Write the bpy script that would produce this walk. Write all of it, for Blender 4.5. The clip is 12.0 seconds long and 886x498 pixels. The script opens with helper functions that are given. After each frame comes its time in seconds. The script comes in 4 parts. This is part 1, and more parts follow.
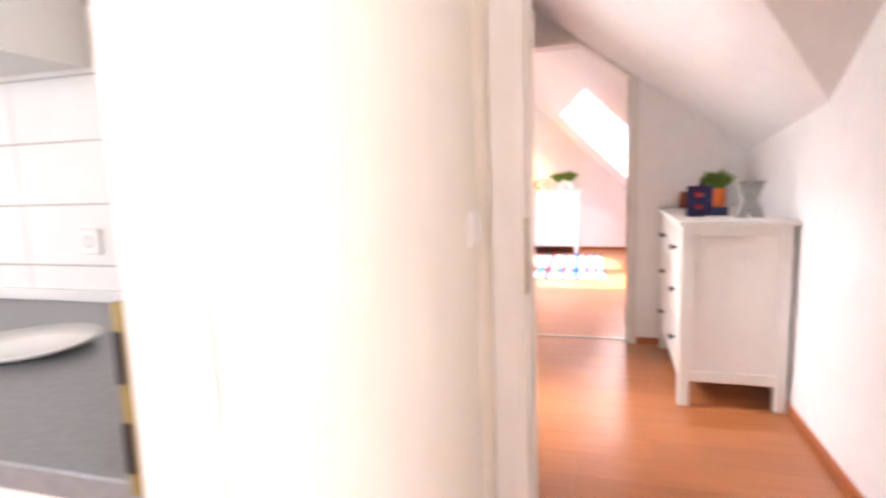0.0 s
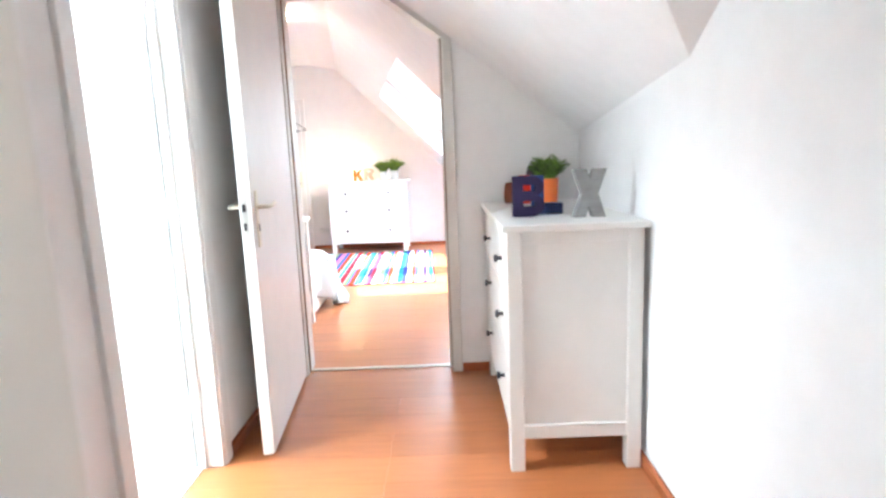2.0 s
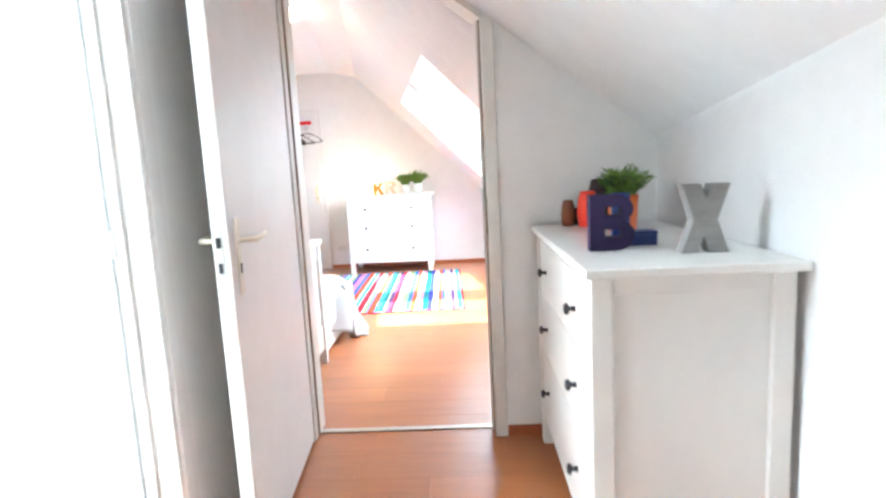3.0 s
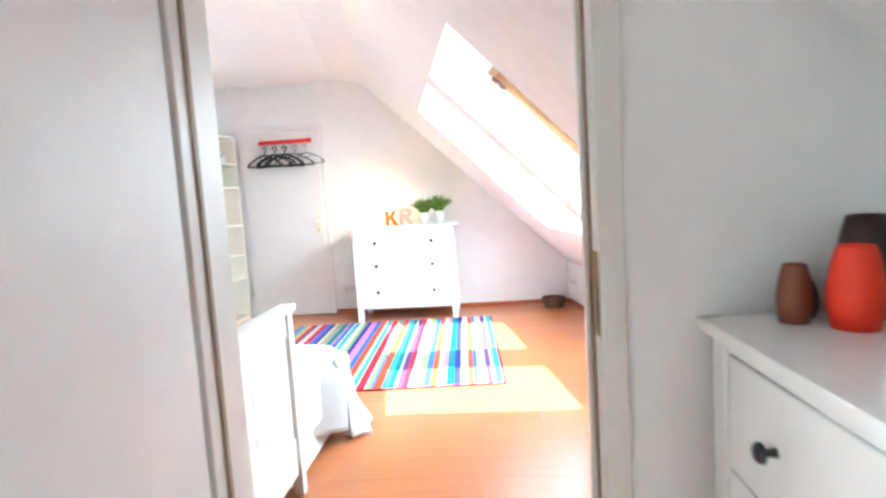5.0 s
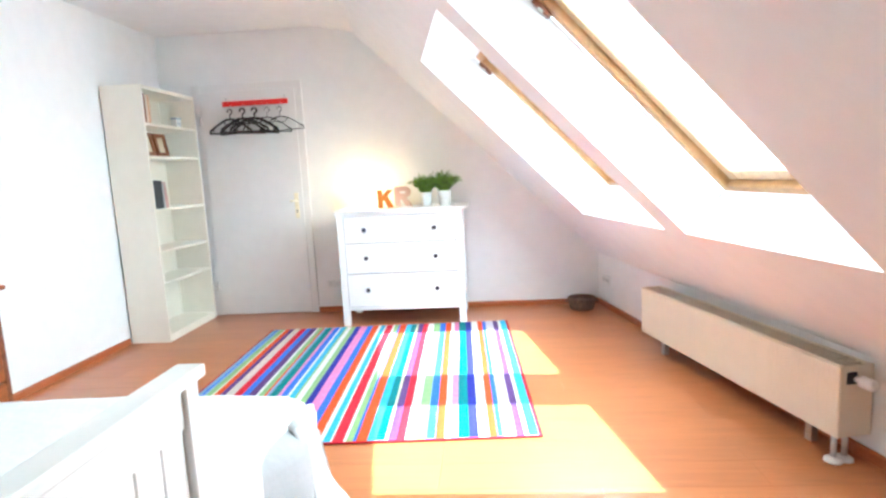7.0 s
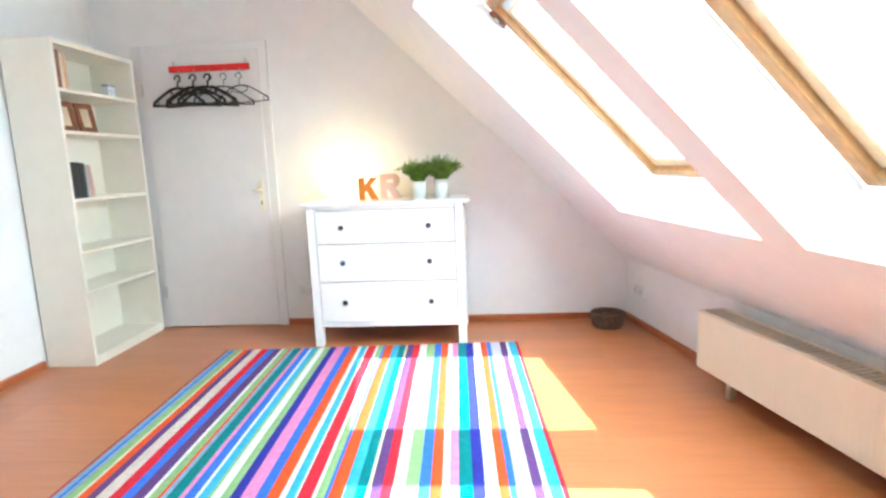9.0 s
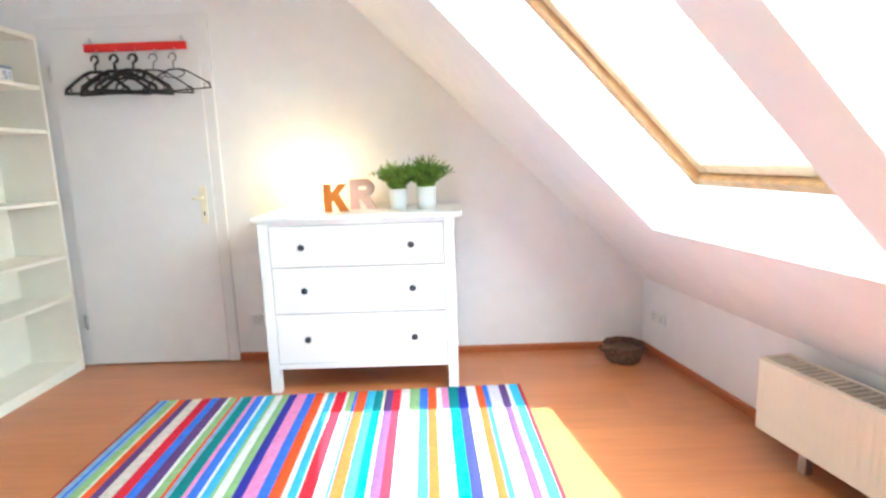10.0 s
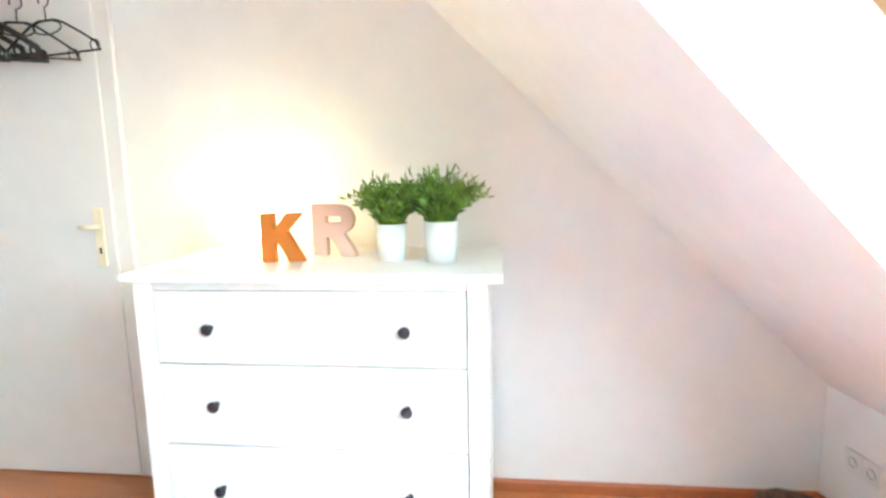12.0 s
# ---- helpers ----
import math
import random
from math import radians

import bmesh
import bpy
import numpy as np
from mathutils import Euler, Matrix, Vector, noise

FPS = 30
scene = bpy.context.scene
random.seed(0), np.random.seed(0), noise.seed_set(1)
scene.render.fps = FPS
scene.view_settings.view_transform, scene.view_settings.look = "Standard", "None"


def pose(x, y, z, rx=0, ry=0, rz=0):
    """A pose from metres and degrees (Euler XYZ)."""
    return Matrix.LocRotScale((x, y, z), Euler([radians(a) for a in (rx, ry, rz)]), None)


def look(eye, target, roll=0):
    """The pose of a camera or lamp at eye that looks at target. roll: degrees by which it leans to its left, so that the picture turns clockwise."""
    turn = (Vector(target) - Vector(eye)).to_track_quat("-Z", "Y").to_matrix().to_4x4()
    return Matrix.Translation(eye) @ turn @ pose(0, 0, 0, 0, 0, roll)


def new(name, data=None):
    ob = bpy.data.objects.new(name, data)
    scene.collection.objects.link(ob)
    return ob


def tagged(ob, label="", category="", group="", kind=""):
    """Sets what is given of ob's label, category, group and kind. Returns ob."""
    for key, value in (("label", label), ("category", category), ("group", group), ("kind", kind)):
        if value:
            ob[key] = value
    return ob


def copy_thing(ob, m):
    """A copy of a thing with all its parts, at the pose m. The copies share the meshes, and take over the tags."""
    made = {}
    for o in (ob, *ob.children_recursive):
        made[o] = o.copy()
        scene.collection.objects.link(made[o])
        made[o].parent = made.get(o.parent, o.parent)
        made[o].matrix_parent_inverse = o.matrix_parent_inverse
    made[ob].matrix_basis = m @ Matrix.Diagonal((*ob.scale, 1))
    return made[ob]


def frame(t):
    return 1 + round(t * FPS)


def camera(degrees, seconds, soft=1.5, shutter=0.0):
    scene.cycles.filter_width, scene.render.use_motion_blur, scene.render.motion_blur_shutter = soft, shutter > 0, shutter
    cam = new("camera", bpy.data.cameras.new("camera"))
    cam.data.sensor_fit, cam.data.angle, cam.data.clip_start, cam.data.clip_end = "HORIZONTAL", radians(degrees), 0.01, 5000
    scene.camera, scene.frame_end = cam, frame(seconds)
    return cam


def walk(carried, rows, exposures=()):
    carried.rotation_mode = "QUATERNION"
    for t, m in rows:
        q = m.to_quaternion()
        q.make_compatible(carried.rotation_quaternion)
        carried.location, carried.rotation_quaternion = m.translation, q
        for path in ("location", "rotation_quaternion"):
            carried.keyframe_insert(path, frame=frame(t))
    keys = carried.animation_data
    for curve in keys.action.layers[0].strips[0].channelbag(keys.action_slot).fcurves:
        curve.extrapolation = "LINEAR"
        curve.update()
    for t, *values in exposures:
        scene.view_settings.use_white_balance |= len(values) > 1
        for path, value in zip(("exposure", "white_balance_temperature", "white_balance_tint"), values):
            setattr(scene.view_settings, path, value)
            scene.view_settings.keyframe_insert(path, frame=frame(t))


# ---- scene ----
cam = camera(77.5, 12.0, soft=2.5, shutter=0.5)
EXPOSURES = [(0.0, 2.51, 6700, 20), (0.7, 2.57, 6320, 14), (1.5, 2.7, 5790, 4), (2.5, 2.64, 5570, -1), (3.5, 2.6, 5550, -2), (5.5, 2.5, 5420, -5), (6.5, 2.44, 5420, -6), (7.0, 2.21, 5420, -7), (9.5, 2.17, 5520, -8), (10.5, 2.17, 5540, -8), (12.0, 2.37, 5540, -12)]
PATH = [
    (0, (0.335, -1.407, 1.236), (-0.228, 0.494, 0.975), -1.9),
    (0.5, (0.443, -1.305, 1.22), (0.294, 0.666, 0.92), -1.4),
    (1, (0.476, -1.039, 1.206), (0.565, 0.935, 0.895), -1.8),
    (1.5, (0.482, -0.74, 1.212), (0.583, 1.231, 0.89), -3.0),
    (2, (0.488, -0.405, 1.218), (0.472, 1.569, 0.899), -2.3),
    (2.5, (0.437, -0.097, 1.227), (0.389, 1.879, 0.924), -3.7),
    (3, (0.406, 0.227, 1.229), (0.314, 2.206, 0.952), -3.0),
    (3.5, (0.382, 0.553, 1.237), (0.263, 2.534, 0.996), -3.5),
    (3.7, (0.357, 0.68, 1.254), (0.257, 2.664, 1.024), -4.4),
    (5.5, (0.254, 1.847, 1.243), (0.081, 3.831, 1.056), -3.4),
    (6, (0.219, 2.144, 1.239), (0.041, 4.123, 1.015), -3.5),
    (6.5, (0.165, 2.39, 1.233), (0.001, 4.367, 0.986), -2.8),
    (7, (0.112, 2.594, 1.25), (-0.034, 4.569, 0.975), -2.9),
    (9, (0.042, 3.495, 1.223), (-0.087, 5.466, 0.907), -2.2),
    (9.5, (0.037, 3.831, 1.205), (-0.072, 5.806, 0.909), -2.7),
    (10, (-0.081, 4.187, 1.261), (-0.103, 6.159, 0.929), -2.0),
    (10.5, (-0.018, 4.576, 1.252), (-0.169, 6.545, 0.935), -2.3),
    (11, (-0.066, 4.923, 1.235), (-0.194, 6.899, 0.949), -2.5),
    (11.5, (-0.052, 5.245, 1.21), (-0.172, 7.224, 0.951), -2.0),
    (12, (-0.003, 5.588, 1.267), (-0.225, 7.553, 0.967), -1.2),
]
walk(cam, [(t, look(eye, target, roll)) for t, eye, target, roll in PATH], exposures=EXPOSURES)

# ---- light ----
world = bpy.data.worlds.new("sky")
scene.world = world
world.use_nodes = True
wn, wl = world.node_tree.nodes, world.node_tree.links
sky = wn.new("ShaderNodeTexSky")
sky.sky_type, sky.sun_disc = "NISHITA", False
SUN = Vector((0.455, -0.15, 0.89)).normalized()
sky.dust_density, sky.air_density = 1.5, 1.0
sky.sun_elevation = math.asin(SUN.z)
sky.sun_rotation = math.atan2(SUN.x, SUN.y)
wn["Background"].inputs["Strength"].default_value = 0.115
SKY_POWER, SIDE_POWER, RIGHT_POWER, BACK_POWER, LAMP_GLOW = 11.3, 45.0, 6.8, 4.4, 4.0
wl.new(sky.outputs["Color"], wn["Background"].inputs["Color"])


def lamp(name, kind, m, energy, colour, **settings):
    data = bpy.data.lights.new(name, kind)
    data.energy, data.color = energy, colour
    for key, value in settings.items():
        if key == "angle":
            data.angle = value
        elif key == "size":
            data.shape, data.size, data.size_y = "RECTANGLE", value[0], value[1]
        elif key == "radius":
            data.shadow_soft_size = value
    ob = new(name, data)
    ob.matrix_world = m
    return ob


# self-lit backdrop all round, below the sun's path; its glow stands for bright outdoors
backdrop_glow = bpy.data.materials.new("glowing_backdrop")
backdrop_glow.use_nodes = True
hn = backdrop_glow.node_tree.nodes["Principled BSDF"]
hn.inputs["Base Color"].default_value = (0.7, 0.75, 0.8, 1)
hn.inputs["Emission Color"].default_value = (0.86, 0.93, 1.0, 1)
hn.inputs["Emission Strength"].default_value = 0.9

lamp("sun", "SUN", look(SUN * 20, (0, 0, 0)), 5.0, (1.0, 0.97, 0.93), angle=radians(0.6))

# ---- materials ----
def material(name, colour, rough=0.5, metal=0.0, spread=0.06, scale=9.0, bump=0.05, bump_scale=90.0, per_object=0.0, coat=0.0, stretch=(1, 1, 1), emit=0.0, fine=0.0):
    m = bpy.data.materials.new(name)
    m.use_nodes = True
    n, l = m.node_tree.nodes, m.node_tree.links
    p = n["Principled BSDF"]
    p.inputs["Roughness"].default_value, p.inputs["Metallic"].default_value = rough, metal
    p.inputs["Coat Weight"].default_value, p.inputs["Coat Roughness"].default_value = coat, 0.28
    co = n.new("ShaderNodeTexCoord")
    mp = n.new("ShaderNodeMapping")
    mp.inputs["Scale"].default_value = stretch
    l.new(co.outputs["Object"], mp.inputs["Vector"])
    big = n.new("ShaderNodeTexNoise")
    big.inputs["Scale"].default_value, big.inputs["Detail"].default_value = scale, 4
    small = n.new("ShaderNodeTexNoise")
    small.inputs["Scale"].default_value, small.inputs["Detail"].default_value = bump_scale, 5
    l.new(mp.outputs[0], big.inputs["Vector"])
    l.new(mp.outputs[0], small.inputs["Vector"])
    ramp = n.new("ShaderNodeValToRGB")
    a, b = ramp.color_ramp.elements
    a.position, b.position = 0.3, 0.7
    a.color = (*[c * (1 - spread) for c in colour], 1)
    b.color = (*[min(1, c * (1 + spread)) for c in colour], 1)
    mix = n.new("ShaderNodeMath")
    mix.operation = "MULTIPLY_ADD"
    mix.inputs[1].default_value, mix.inputs[2].default_value = fine, 0.0
    l.new(small.outputs["Fac"], mix.inputs[0])
    add = n.new("ShaderNodeMath")
    add.operation = "ADD"
    l.new(big.outputs["Fac"], add.inputs[0])
    l.new(mix.outputs[0], add.inputs[1])
    sub = n.new("ShaderNodeMath")
    sub.operation = "SUBTRACT"
    sub.inputs[1].default_value = fine * 0.5
    l.new(add.outputs[0], sub.inputs[0])
    fac = sub.outputs[0]
    if per_object:
        info = n.new("ShaderNodeObjectInfo")
        mul = n.new("ShaderNodeMath")
        mul.operation = "MULTIPLY_ADD"
        mul.inputs[1].default_value, mul.inputs[2].default_value = per_object, -per_object / 2
        l.new(info.outputs["Random"], mul.inputs[0])
        add2 = n.new("ShaderNodeMath")
        add2.operation = "ADD"
        l.new(fac, add2.inputs[0])
        l.new(mul.outputs[0], add2.inputs[1])
        fac = add2.outputs[0]
    l.new(fac, ramp.inputs["Fac"])
    l.new(ramp.outputs["Color"], p.inputs["Base Color"])
    if bump:
        bn = n.new("ShaderNodeBump")
        bn.inputs["Strength"].default_value, bn.inputs["Distance"].default_value = bump, 0.01
        l.new(small.outputs["Fac"], bn.inputs["Height"])
        l.new(bn.outputs[0], p.inputs["Normal"])
    if emit:
        p.inputs["Emission Color"].default_value = (*colour, 1)
        p.inputs["Emission Strength"].default_value = emit
    return m


WHITE_WALL = material("white_wall_paint", (0.84, 0.835, 0.83), 0.75, spread=0.02, bump=0.12, bump_scale=140)
CEILING = material("ceiling_paint", (0.84, 0.835, 0.83), 0.8, spread=0.02, bump=0.12, bump_scale=120)
CREAM_WALL = material("cream_wall_paint", (0.78, 0.74, 0.66), 0.7, spread=0.02, bump=0.1, bump_scale=140)
FRAME_PAINT = material("door_frame_paint", (0.72, 0.70, 0.66), 0.4, spread=0.03, bump=0.02)
DOOR_PAINT = material("door_paint", (0.78, 0.77, 0.76), 0.45, spread=0.02, bump=0.02)
FURNITURE = material("white_furniture_lacquer", (0.83, 0.82, 0.79), 0.28, spread=0.02, bump=0.02)
LAMINATE = material("beech_laminate", (0.46, 0.160, 0.055), 0.28, spread=0.10, scale=3.0, bump=0.008, bump_scale=30, per_object=0.35, stretch=(0.8, 14, 8), fine=0.2, coat=0.25)
SKIRTING = material("brown_skirting", (0.40, 0.12, 0.045), 0.35, spread=0.15, stretch=(4, 4, 30), bump=0.02)
GAP_DARK = material("joint_filler", (0.20, 0.08, 0.03), 0.6)
PINE = material("varnished_pine", (0.48, 0.27, 0.11), 0.35, spread=0.16, scale=5, stretch=(6, 6, 1), bump=0.03, fine=0.4)
DARK_KNOB = material("dark_metal_knob", (0.05, 0.05, 0.06), 0.3, 0.8)
BRASS = material("aged_brass", (0.26, 0.20, 0.075), 0.5, 0.6, spread=0.15)
STEEL = material("brushed_steel", (0.6, 0.6, 0.6), 0.3, 0.9)
RADIATOR = material("cream_radiator_enamel", (0.80, 0.72, 0.57), 0.35, spread=0.02, bump=0.01)
SHEET = material("white_bed_linen", (0.80, 0.80, 0.80), 0.9, spread=0.02, bump=0.25, bump_scale=25)
PLASTIC = material("white_plastic", (0.78, 0.78, 0.76), 0.35, spread=0.01, bump=0)
SEAL = material("brown_rubber_seal", (0.30, 0.22, 0.15), 0.6)
DARK_WOOD = material("red_brown_wood", (0.20, 0.065, 0.025), 0.35, spread=0.3, scale=5, stretch=(1, 8, 8), bump=0.04, fine=0.4)


# ---- builders ----
def mesh_of(name, bm, mats):
    me = bpy.data.meshes.new(name)
    bmesh.ops.recalc_face_normals(bm, faces=bm.faces)
    bm.to_mesh(me)
    bm.free()
    for m in mats if isinstance(mats, (list, tuple)) else [mats]:
        me.materials.append(m)
    return me


def part(name, bm, mats, parent=None, label="", smooth=False):
    ob = new(name, mesh_of(name, bm, mats))
    if smooth:
        ob.data.shade_smooth()
    ob.parent = parent
    if label:
        ob["label"] = label
    return ob


def thing(name, m, label, category, group=""):
    ob = new(name)
    ob.matrix_world = m
    return tagged(ob, label, category, group)


def structure(name, bm, mats, label, category, smooth=False):
    ob = part(name, bm, mats, smooth=smooth)
    return tagged(ob, label, category, kind="structure")


def box(bm, x0, x1, y0, y1, z0, z1, bevel=0.0, slot=0):
    made = bmesh.ops.create_cube(bm, size=1.0)["verts"]
    for v in made:
        v.co = Vector((x0 + (v.co.x + 0.5) * (x1 - x0), y0 + (v.co.y + 0.5) * (y1 - y0), z0 + (v.co.z + 0.5) * (z1 - z0)))
    faces = list({f for v in made for f in v.link_faces})
    for f in faces:
        f.material_index = slot
    if bevel:
        edges = list({e for v in made for e in v.link_edges})
        bmesh.ops.bevel(bm, geom=edges, offset=bevel, segments=2, affect="EDGES", profile=0.5)
    return bm


def boxes(*rows, bevel=0.0):
    bm = bmesh.new()
    for r in rows:
        box(bm, *r, bevel=bevel)
    return bm


def prism(bm, points, push, slot=0):
    """A solid from a flat outline, pushed along a vector."""
    push = Vector(push)
    a = [bm.verts.new(Vector(p)) for p in points]
    b = [bm.verts.new(Vector(p) + push) for p in points]
    k = len(a)
    fs = [bm.faces.new(a), bm.faces.new(list(reversed(b)))]
    fs += [bm.faces.new((a[i], b[i], b[(i + 1) % k], a[(i + 1) % k])) for i in range(k)]
    for f in fs:
        f.material_index = slot
    return bm


def turned(bm, profile, steps=24, centre=(0, 0, 0), slot=0):
    """A solid of revolution about z from (radius, height) pairs."""
    c = Vector(centre)
    rings = []
    for r, z in profile:
        if r < 1e-5:
            rings.append([bm.verts.new(c + Vector((0, 0, z)))])
        else:
            rings.append([bm.verts.new(c + Vector((r * math.cos(2 * math.pi * i / steps), r * math.sin(2 * math.pi * i / steps), z))) for i in range(steps)])
    for a, b in zip(rings, rings[1:]):
        for i in range(steps):
            j = (i + 1) % steps
            if len(a) == 1 and len(b) == 1:
                continue
            if len(a) == 1:
                f = bm.faces.new((a[0], b[i], b[j]))
            elif len(b) == 1:
                f = bm.faces.new((a[i], a[j], b[0]))
            else:
                f = bm.faces.new((a[i], a[j], b[j], b[i]))
            f.material_index = slot
            f.smooth = True
    return bm


def tube(bm, points, radius, steps=8):
    """A round bar along a line of points."""
    pts = [Vector(p) for p in points]
    rings = []
    for i, p in enumerate(pts):
        way = (pts[min(i + 1, len(pts) - 1)] - pts[max(i - 1, 0)]).normalized()
        side = way.orthogonal().normalized() if i == 0 else (rings_side - way * rings_side.dot(way)).normalized()
        rings_side = side
        up = way.cross(side)
        rings.append([bm.verts.new(p + radius * (math.cos(2 * math.pi * k / steps) * side + math.sin(2 * math.pi * k / steps) * up)) for k in range(steps)])
    for a, b in zip(rings, rings[1:]):
        for k in range(steps):
            f = bm.faces.new((a[k], a[(k + 1) % steps], b[(k + 1) % steps], b[k]))
            f.smooth = True
    bm.faces.new(rings[0])
    bm.faces.new(list(reversed(rings[-1])))
    return bm


# ---- the plan ----
FAR = 7.61            # far wall of the bedroom
LEFT = -2.775         # left wall of the bedroom
DOOR_H, DOOR_B = 2.668, 2.82   # wall between hall and bedroom
HALL_L, HALL_R = -0.48, 1.232
NEAR_A, NEAR_B = -0.135, 0.09   # wall of the first doorway
TOP = 2.58


def hall_roof(x, y):
    return 1.335 - 0.75 * (x - 1.232) - 0.115 * (y - 2.668)


U = Vector((0.1701, -1.0, 0)).normalized()
N = Vector((0.97, 0.165, 1)).normalized()
V = U.cross(N)
O = Vector((1.1031, FAR, 0.5))


def slope(u, v, n=0.0):
    """A place on the sloping roof: u along the eaves, v up the slope, n out of it."""
    return O + u * U + v * V + n * N


def knee_x(y):
    return 1.145 + 0.182 * (FAR - y)


# floor under all rooms
bm = bmesh.new()
box(bm, -3.2, 2.2, -3.5, 7.81, -0.2, -0.012)
floor = structure("floor", bm, GAP_DARK, "orange-brown beech laminate floor of long planks", "floor")

# added glowing cylinder beyond the roof windows, in place of a real distance
bm = bmesh.new()
bmesh.ops.create_cone(bm, cap_ends=False, segments=64, radius1=70, radius2=70, depth=85)
bmesh.ops.translate(bm, vec=(0, 3, -2.5), verts=bm.verts)
structure("backdrop", bm, backdrop_glow, "pale self-lit backdrop outside the windows", "backdrop")

# far wall
bm = bmesh.new()
prism(bm, [(LEFT - 0.2, FAR, -0.01), (1.7, FAR, -0.01), (1.7, FAR, 0.3), (-0.85, FAR, 2.75), (LEFT - 0.2, FAR, 2.75)], (0, 0.2, 0))
structure("wall_far", bm, WHITE_WALL, "white painted gable wall under the roof slope", "wall")
# left wall of the bedroom
bm = boxes((LEFT - 0.2, LEFT, 2.5, FAR, -0.01, 2.75))
structure("wall_left", bm, WHITE_WALL, "white painted bedroom wall", "wall")
# knee wall
bm = bmesh.new()
prism(bm, [(knee_x(FAR), FAR, -0.01), (knee_x(2.6), 2.6, -0.01), (knee_x(2.6) + 0.25, 2.6, -0.01), (knee_x(FAR) + 0.25, FAR, -0.01)], (0, 0, 0.53))
structure("wall_knee", bm, WHITE_WALL, "low white knee wall below the roof slope", "wall")
# wall with the bedroom door
D0, D1 = -0.372, 0.515
bm = bmesh.new()
hx = 0.155
prism(bm, [(LEFT, DOOR_H, -0.01), (D0, DOOR_H, -0.01), (D0, DOOR_H, 2.13), (hx, DOOR_H, 2.13), (D1, DOOR_H, 1.87), (D1, DOOR_H, -0.01), (2.3, DOOR_H, -0.01), (2.3, DOOR_H, 2.75), (LEFT, DOOR_H, 2.75)], (0, DOOR_B - DOOR_H, 0))
structure("wall_bedroom_door", bm, WHITE_WALL, "white wall with a doorway cut off by the slope", "wall")

# sloping roof of the bedroom, with two window openings whose heads are cut level
H1, H2, H3, H4 = 0.872, 2.072, 2.272, 3.345
B, T, T_OUT, DEEP = 0.568, 2.155, 1.89, 0.27


def roof_end(v):
    return (FAR - 2.80 - 0.1195 * v) / 0.9858


def roof_start(v):
    return -0.1 - 0.1195 * v / 0.9858


bm = bmesh.new()
for u0, u1, v0, v1 in ((None, None, -0.35, B), (None, None, T, 3.05), (None, H1, B, T), (H2, H3, B, T), (H4, None, B, T)):
    a = [roof_start(v) if u0 is None else u0 for v in (v0, v1)]
    b = [roof_end(v) if u1 is None else u1 for v in (v0, v1)]
    prism(bm, [slope(a[0], v0), slope(b[0], v0), slope(b[1], v1), slope(a[1], v1)], N * DEEP)
for u0, u1 in ((H1, H2), (H3, H4)):
    prism(bm, [slope(u0, T, 0), slope(u0, T, DEEP), slope(u0, T_OUT, DEEP)], U * (u1 - u0))
structure("ceiling_slope", bm, CEILING, "white plastered sloping ceiling with two roof windows", "ceiling")
# shallow strip and flat ceiling
bm = bmesh.new()
e0, e1 = -1.31, -1.31 + 0.17 * 5.0
c0, c1 = FAR, FAR - 5.0
q = [(e0, c0, TOP), (e1, c1, TOP), (e1 + 0.45, c1, TOP - 0.07), (e0 + 0.36, c0, TOP - 0.07)]
prism(bm, q, (0, 0, 0.3))
structure("ceiling_strip", bm, CEILING, "white ceiling strip above the slope", "ceiling")
bm = bmesh.new()
prism(bm, [(LEFT, c0, TOP + 0.0), (LEFT, c1, TOP), (e1, c1, TOP), (e0, c0, TOP)], (0, 0, 0.2))
structure("ceiling", bm, CEILING, "flat white painted ceiling", "ceiling")

# hall: right wall, left wall, slope
bm = boxes((HALL_R, HALL_R + 0.15, NEAR_B, DOOR_H, -0.01, 2.75))
structure("wall_hall_right", bm, WHITE_WALL, "white painted hall wall", "wall")
L0, L1 = 1.10, 1.725
bm = bmesh.new()
prism(bm, [(HALL_L, NEAR_B, -0.01), (HALL_L, L0, -0.01), (HALL_L, L0, 2.03), (HALL_L, L1, 2.03), (HALL_L, L1, -0.01), (HALL_L, DOOR_H, -0.01), (HALL_L, DOOR_H, 2.75), (HALL_L, NEAR_B, 2.75)], (-0.13, 0, 0))
structure("wall_hall_left", bm, WHITE_WALL, "white hall wall with an open doorway", "wall")
bm = bmesh.new()
zz = hall_roof
# main hall slope, cut by a hip that rises towards the first door
a = [(HALL_R, DOOR_H, zz(HALL_R, DOOR_H)), (-0.42, DOOR_H, zz(-0.42, DOOR_H)), (-0.42, 0.05, zz(-0.42, 0.05)), (0.17, 0.05, zz(0.17, 0.05)), (HALL_R, 1.313, zz(HALL_R, 1.313))]
prism(bm, a, (0.15, 0, 0.25))
structure("ceiling_hall_slope", bm, CEILING, "white sloping hall ceiling", "ceiling")
bm = bmesh.new()
b2 = [(HALL_R, 1.313, zz(HALL_R, 1.313)), (0.17, 0.05, zz(0.17, 0.05)), (HALL_R, 0.05, 2.31)]
prism(bm, b2, (0.0, 0, 0.25))
structure("ceiling_hall_hip", bm, CEILING, "white triangular ceiling facet over the hall", "ceiling")
bm = boxes((-0.7, 1.5, NEAR_A, DOOR_H, 2.62, 2.8))
structure("ceiling_hall", bm, CEILING, "flat white hall ceiling", "ceiling")


